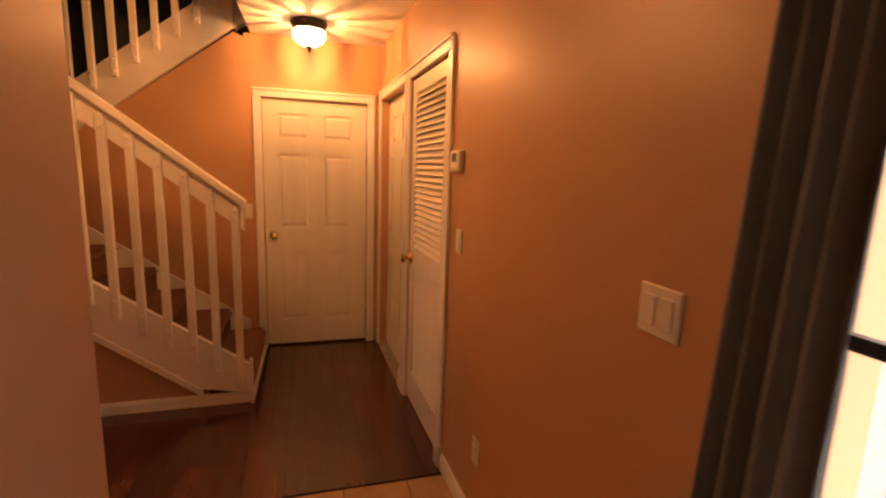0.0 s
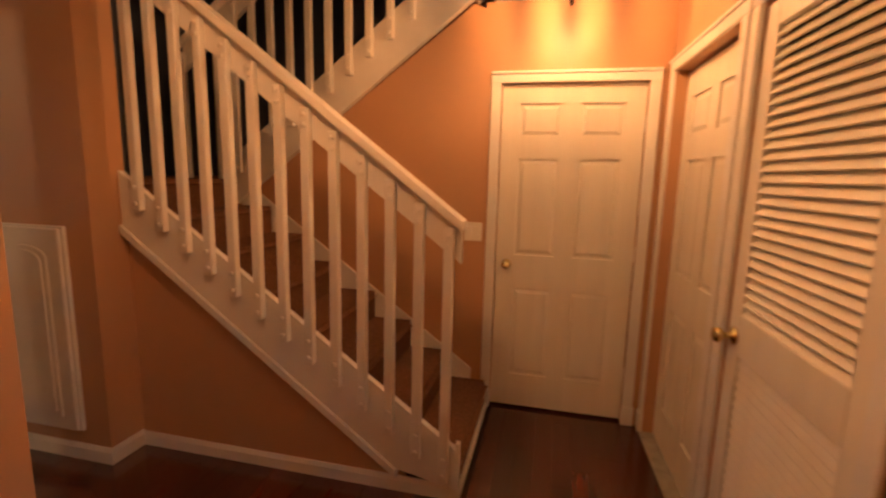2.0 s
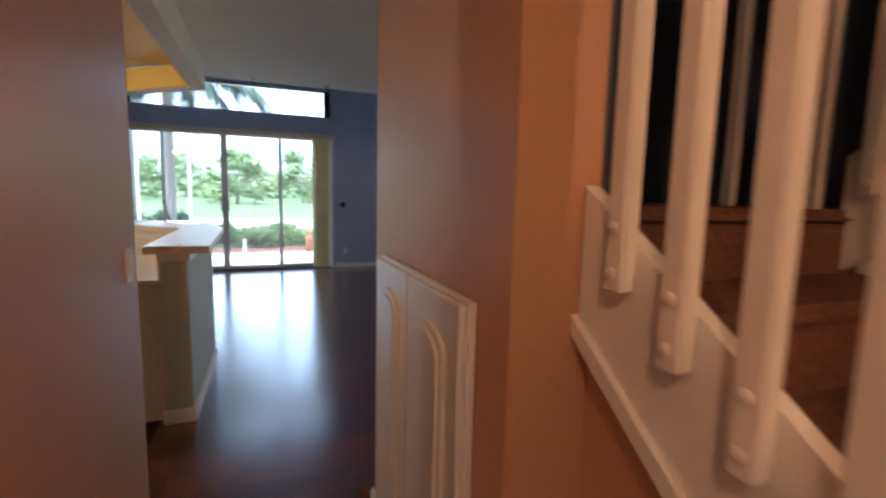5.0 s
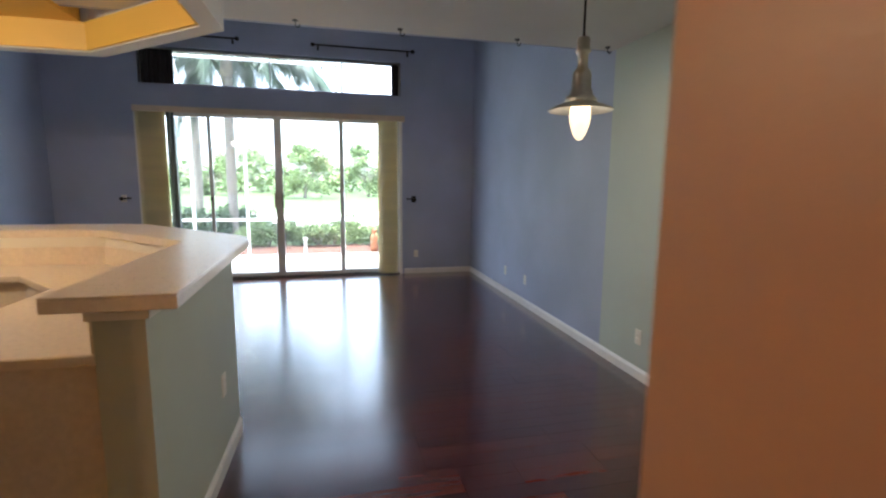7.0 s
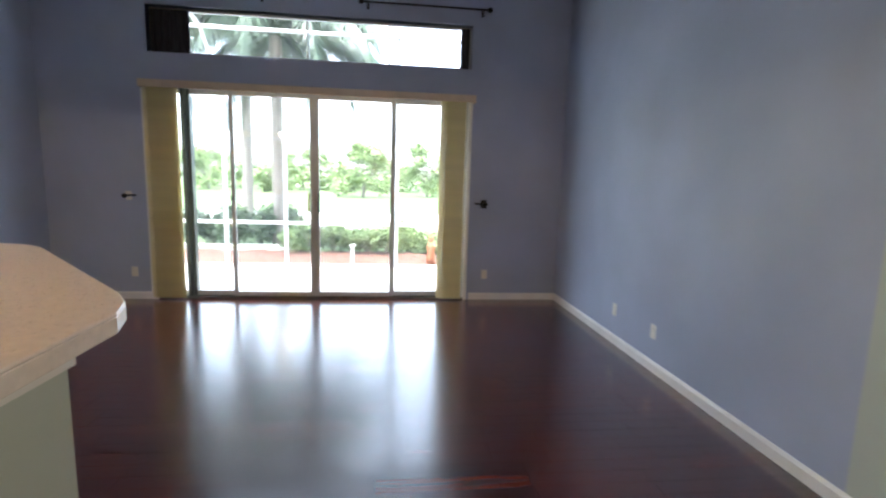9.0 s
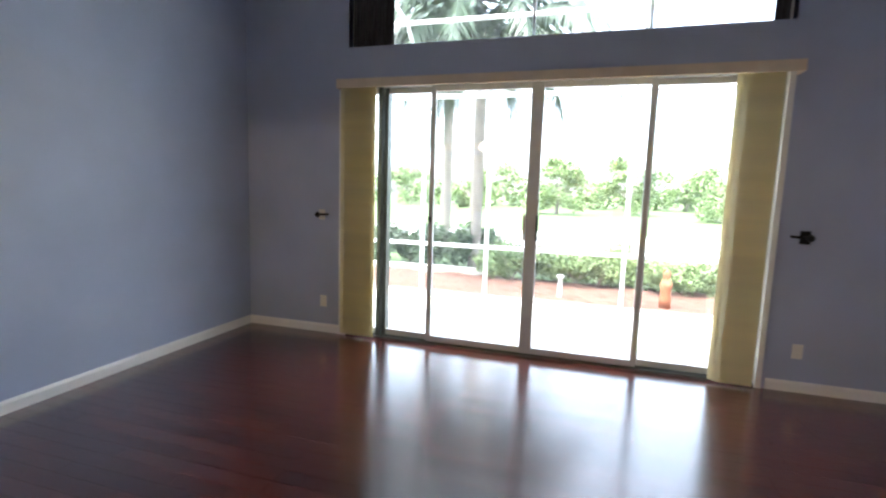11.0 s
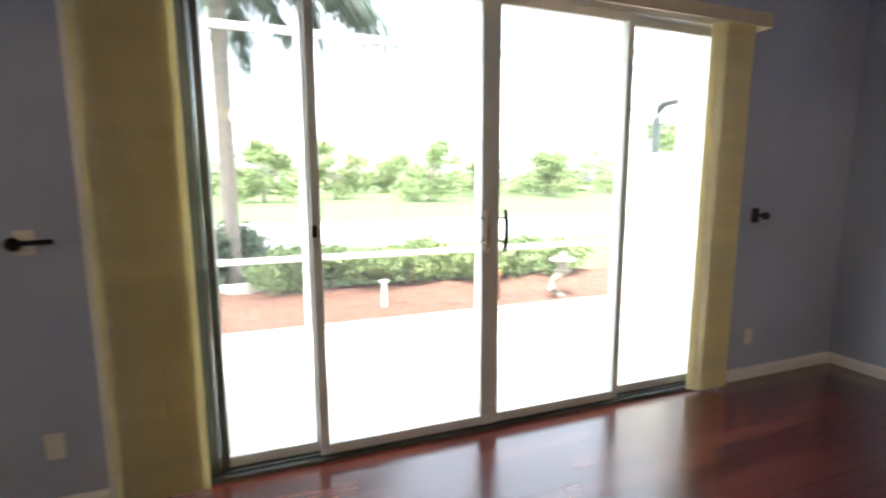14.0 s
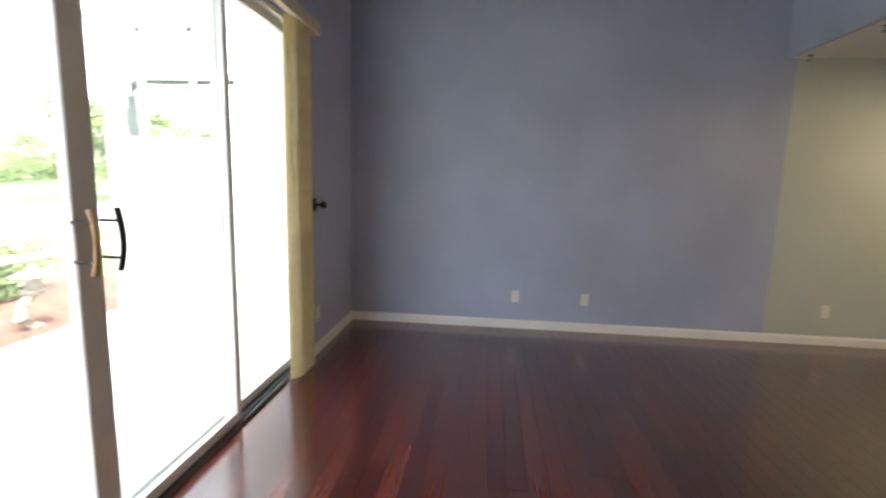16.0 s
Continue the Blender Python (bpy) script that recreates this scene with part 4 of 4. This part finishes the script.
part("side_rail", boxes((-11.18, -9.41, 5.60, 5.65, 2.70, 2.75), (-11.18, -9.41, 5.60, 5.65, 2.28, 2.31)), ALU, sc)
wd = thing("arched_metal_frame", "dark arched metal frame beyond the privacy wall", "frame")
part("bar", tube(bmesh.new(), [(-12.1, 7.0, GZ), (-12.1, 7.0, 2.35), (-12.06, 7.0, 2.48), (-11.94, 7.0, 2.56), (-10.4, 7.0, 2.56)], 0.06, 8), DARKALU, wd)
part("leg", tube(bmesh.new(), [(-10.4, 7.0, 2.56), (-10.4, 7.0, GZ)], 0.06, 8), DARKALU, wd)


# ---- plants ----
def leaves(bm, centre, radii, n, size, rng, shell=0.55):
    """Many small folded leaves filling an uneven rounded volume."""
    c = Vector(centre)
    for _ in range(n):
        d = Vector((rng.gauss(0, 1), rng.gauss(0, 1), rng.gauss(0, 1))).normalized()
        k = (shell + (1 - shell) * rng.random()) * (0.72 + 0.5 * noise.noise(d * 1.9 + c * 0.37))
        p = c + Vector((d.x * radii[0], d.y * radii[1], d.z * radii[2])) * k
        u = Vector((rng.gauss(0, 1), rng.gauss(0, 1), rng.gauss(0, 0.6))).normalized()
        v = u.cross(Vector((rng.gauss(0, 1), rng.gauss(0, 1), rng.gauss(0, 1)))).normalized()
        s = size * rng.uniform(0.6, 1.3)
        q = [bm.verts.new(p - u * s), bm.verts.new(p + v * s * 0.45), bm.verts.new(p + u * s), bm.verts.new(p - v * s * 0.45)]
        bm.faces.new(q)
    return bm


def shrub(x, y, z, rx, ry, rz, n, size, seed, name="hedge_shrub", material=None, label="dense green hedge shrub beyond the mulch", group="hedge shrubs"):
    rng = random.Random(seed)
    root = thing(name, label, "shrub", group)
    bm = bmesh.new()
    for k in range(4):
        a = rng.uniform(0, 6.28)
        tube(bm, [(x, y, z), (x + 0.25 * rx * math.cos(a), y + 0.25 * ry * math.sin(a), z + rz * 0.6), (x + 0.5 * rx * math.cos(a), y + 0.5 * ry * math.sin(a), z + rz * 1.1)], 0.03 * rz, 5, 0.008)
    part("stem", bm, BARK, root)
    bm = bmesh.new()
    for k in range(5):
        leaves(bm, (x + rng.uniform(-0.4, 0.4) * rx, y + rng.uniform(-0.45, 0.45) * ry, z + rz * rng.uniform(0.45, 1.15)), (rx * 0.7, ry * 0.65, rz * 0.75), n // 5, size, rng)
    part("foliage", bm, material or LEAF, root)
    return root


for i in range(9):
    shrub(-14.6 + 0.25 * math.sin(i * 2.1), -3.6 + i * 0.6, -0.15, 0.6, 0.62, 0.60 + 0.05 * math.sin(i), 2600, 0.05, 10 + i, label="tall dark green hedge shrub beyond the mulch")
for i in range(14):
    shrub(-13.5 + 0.2 * math.sin(i * 1.7), 1.6 + i * 0.38, -0.12, 0.5, 0.55, 0.40 + 0.05 * math.sin(i * 1.3), 1500, 0.042, 40 + i, material=LEAF2, label="low bright green hedge shrub in the mulch bed")


def tree(x, y, height, spread, seed, n=4400, size=0.17):
    rng = random.Random(seed)
    root = thing("tree", "leafy green tree at the far side of the lawn", "tree", "far trees")
    bm = bmesh.new()
    z0 = GZ + (0.012 * max(0, -x - 30) if -x < 70 else 0.48) - 0.1
    top = z0 + height * 0.55
    tube(bm, [(x, y, z0), (x + 0.1, y + 0.15, z0 + height * 0.3), (x, y, top)], 0.05 * height * 0.7, 8, 0.05)
    spots = []
    for k in range(11):
        a, r = rng.uniform(0, 6.28), spread * rng.uniform(0.25, 0.75)
        p = (x + r * math.cos(a), y + r * math.sin(a), z0 + height * rng.uniform(0.10, 0.88))
        spots.append(p)
        tube(bm, [(x, y, z0 + height * 0.25), ((x + p[0]) / 2, (y + p[1]) / 2, z0 + height * 0.42), p], 0.03 * height * 0.3, 5, 0.02)
    part("trunk", bm, BARK, root)
    bm = bmesh.new()
    for p in spots:
        k = spread * rng.uniform(0.32, 0.55)
        leaves(bm, p, (k, k, k * 0.75), n // 11, size, rng, 0.3)
    part("crown", bm, LEAF2, root)


rng = random.Random(7)
for i, (x, y, hgt, sp) in enumerate([(-46, 1, 5.2, 3.4), (-50, 7, 5.6, 3.2), (-52, -8, 4.6, 3.0), (-44, 14, 6.0, 4.0), (-52, 22, 5.2, 4.0), (-56, -16, 4.5, 3.5), (-55, 32, 6.5, 5), (-60, -28, 5.0, 4.5), (-58, 44, 6.0, 5), (-62, -40, 6, 5), (-48, 29, 5, 3.6), (-66, 3, 6, 5), (-66, 15, 6, 5), (-66, 56, 7, 6), (-66, -8, 5.5, 5), (-30, 28, 6.5, 3.6), (-32, 40, 7, 4)]):
    tree(x, y, hgt, sp, 100 + i)
far = bmesh.new()
for i in range(90):
    y = -150 + i * 3.6
    leaves(far, (-64 + rng.uniform(-4, 4), y, 1.8), (3.0, 4.2, rng.uniform(2.4, 4.2)), 260, 0.4, rng, 0.3)
tagged(part("far_woods", far, LEAF2), "far green line of trees and shrubs", "woods", kind="stuff")


def frond(bm, base, yaw, length, rise, rng, drop):
    """One drooping feather leaf: a bent rib with narrow leaflets on both sides."""
    n, pts = 14, []
    for i in range(n + 1):
        f = i / n
        pts.append(Vector(base) + Vector((math.cos(yaw) * length * f * (1 - 0.25 * f * f), math.sin(yaw) * length * f * (1 - 0.25 * f * f), rise * f - drop * f ** 2.4)))
    tube(bm, pts, 0.025, 4, 0.006)
    side = Vector((-math.sin(yaw), math.cos(yaw), 0))
    for i in range(2, n + 1):
        for k in range(5):
            p = pts[i - 1].lerp(pts[i], k / 4)
            d = (pts[i] - pts[i - 1]).normalized()
            for s in (-1, 1):
                l = length * 0.2 * math.sin(math.pi * min(1, 0.15 + i / n * 0.85)) * rng.uniform(0.7, 1.1) + 0.1
                tip = p + side * s * l * 0.6 + d * l * 0.55 + Vector((0, 0, -l * rng.uniform(0.4, 0.9)))
                bm.faces.new((bm.verts.new(p - d * 0.034), bm.verts.new(p + d * 0.034), bm.verts.new(tip)))


def palm(x, y, height, r, seed, n=17, length=2.6, label="tall palm with grey trunk and drooping fronds"):
    rng = random.Random(seed)
    root = thing("palm_tree", label, "palm tree", "palms beyond the hedge")
    prof = [(r * 1.3, GZ), (r * 1.05, GZ + 0.5)]
    for i in range(24):
        z = GZ + 0.5 + (height - 0.5) * i / 24
        prof += [(r * (1.0 + 0.03 * (i % 2)), z), (r * 0.96, z + 0.09)]
    part("trunk", spun(bmesh.new(), prof + [(r * 0.9, GZ + height)], pose(x, y, 0), 16), BARK, root, smooth=True)
    part("crownshaft", spun(bmesh.new(), [(r * 0.9, height - 0.2), (r * 1.25, height - 0.05), (r * 1.0, height + 0.3), (r * 0.3, height + 0.6)], pose(x, y, 0), 12), BARK, root)
    for i in range(n):
        bm = bmesh.new()
        a = 6.283 * i / n + rng.uniform(-0.2, 0.2)
        frond(bm, (x, y, height + 0.35), a, length * rng.uniform(0.85, 1.15), rng.uniform(0.3, 2.3), rng, rng.uniform(1.5, 3.5))
        part("frond", bm, FROND, root)


palm(-14.5, 1.0, 4.2, 0.125, 5, 34, 3.6)
palm(-18.0, -0.7, 5.6, 0.15, 6, 18, 3.0)

# ---- garden ornaments ----
gl = thing("stone_lantern", "grey stone garden lantern on a curved foot", "lantern")
part("foot", tube(bmesh.new(), [(-11.9, 5.32, -0.14), (-11.9, 5.15, 0.0), (-11.9, 5.20, 0.12), (-11.9, 5.32, 0.22)], 0.06, 10, 0.05), STONE, gl)
L = pose(-11.9, 5.32, 0)
part("body", spun(bmesh.new(), [(0.0, 0.2), (0.11, 0.21), (0.12, 0.24), (0.075, 0.25), (0.07, 0.36), (0.09, 0.37), (0, 0.37)], L, 6), STONE, gl)
part("roof", spun(bmesh.new(), [(0, 0.365), (0.19, 0.37), (0.20, 0.385), (0.10, 0.42), (0.04, 0.45), (0.05, 0.47), (0.0, 0.50)], L, 6), STONE, gl)
tf = thing("terracotta_ornament", "orange terracotta garden ornament in the mulch", "ornament")
part("body", spun(bmesh.new(), [(0, -0.14), (0.08, -0.14), (0.085, 0.0), (0.07, 0.12), (0.085, 0.2), (0.065, 0.26), (0.04, 0.28), (0.045, 0.32), (0.055, 0.36), (0.038, 0.41), (0, 0.43)], pose(-12.15, 4.41, 0), 18), TERRA, tf, smooth=True)
gp = thing("garden_post", "small pale garden post in the mulch", "post")
part("stake", boxes((-12.26, -12.20, 2.87, 2.93, -0.16, 0.18), bev=0.006), STUCCO, gp)
part("cap", boxes((-12.28, -12.18, 2.85, 2.95, 0.18, 0.21), bev=0.006), STUCCO, gp)

# ---- floor planks ----
W, GAP, prng = 0.098, 0.0008, random.Random(3)
rest_v, rest_f, near = [], [], 0
shapes = {}


def plank_data(length):
    if length not in shapes:
        bm = boxes((GAP, W - GAP, GAP, length - GAP, -0.011, 0.0))
        me = bpy.data.meshes.new("plank")
        bm.to_mesh(me)
        bm.free()
        me.materials.append(PLANK)
        shapes[length] = me
    return shapes[length]


cols = int((2.25 + 8.85) / W)
for c in range(cols):
    x, first = -8.85 + c * W, True
    ay0, ay1 = (-0.16, 5.72) if x < -5.3 else (1.95, 5.72) if x < -4.3 else (2.75, 5.72) if x < -2.03 else (2.90, 4.06) if x < 0.05 else (2.17, 4.06) if x < 0.98 else (3.05, 5.06)
    y = ay0
    while y < ay1 - 0.02:
        ln = prng.choice((0.15, 0.3, 0.45, 0.6)) if first else prng.choice((0.3, 0.45, 0.6, 0.75, 0.9))
        first = False
        if y + ln > ay1:
            ln = round(ay1 - y, 3)
        z = prng.uniform(-0.0002, 0.0)
        if near < 300 and -8.3 < x < -6.0 and 1.6 < y < 4.9:
            ob = new("plank", plank_data(ln))
            ob.parent = FLOOR
            ob.matrix_basis = pose(x, y, z)
            near += 1
        else:
            b = len(rest_v)
            rest_v += [(x + u, y + v, z + q) for q in (-0.011, 0.0) for u, v in ((GAP, GAP), (W - GAP, GAP), (W - GAP, ln - GAP), (GAP, ln - GAP))]
            rest_f += [(b + 4, b + 5, b + 6, b + 7)] + [(b + i, b + (i + 1) % 4, b + 4 + (i + 1) % 4, b + 4 + i) for i in range(4)]
        y += ln
me = bpy.data.meshes.new("planks")
me.from_pydata(rest_v, [], rest_f)
me.materials.append(PLANKS)
ob = new("planks", me)
ob.parent = FLOOR
tagged(ob, "dark mahogany laminate planks", kind="stuff")
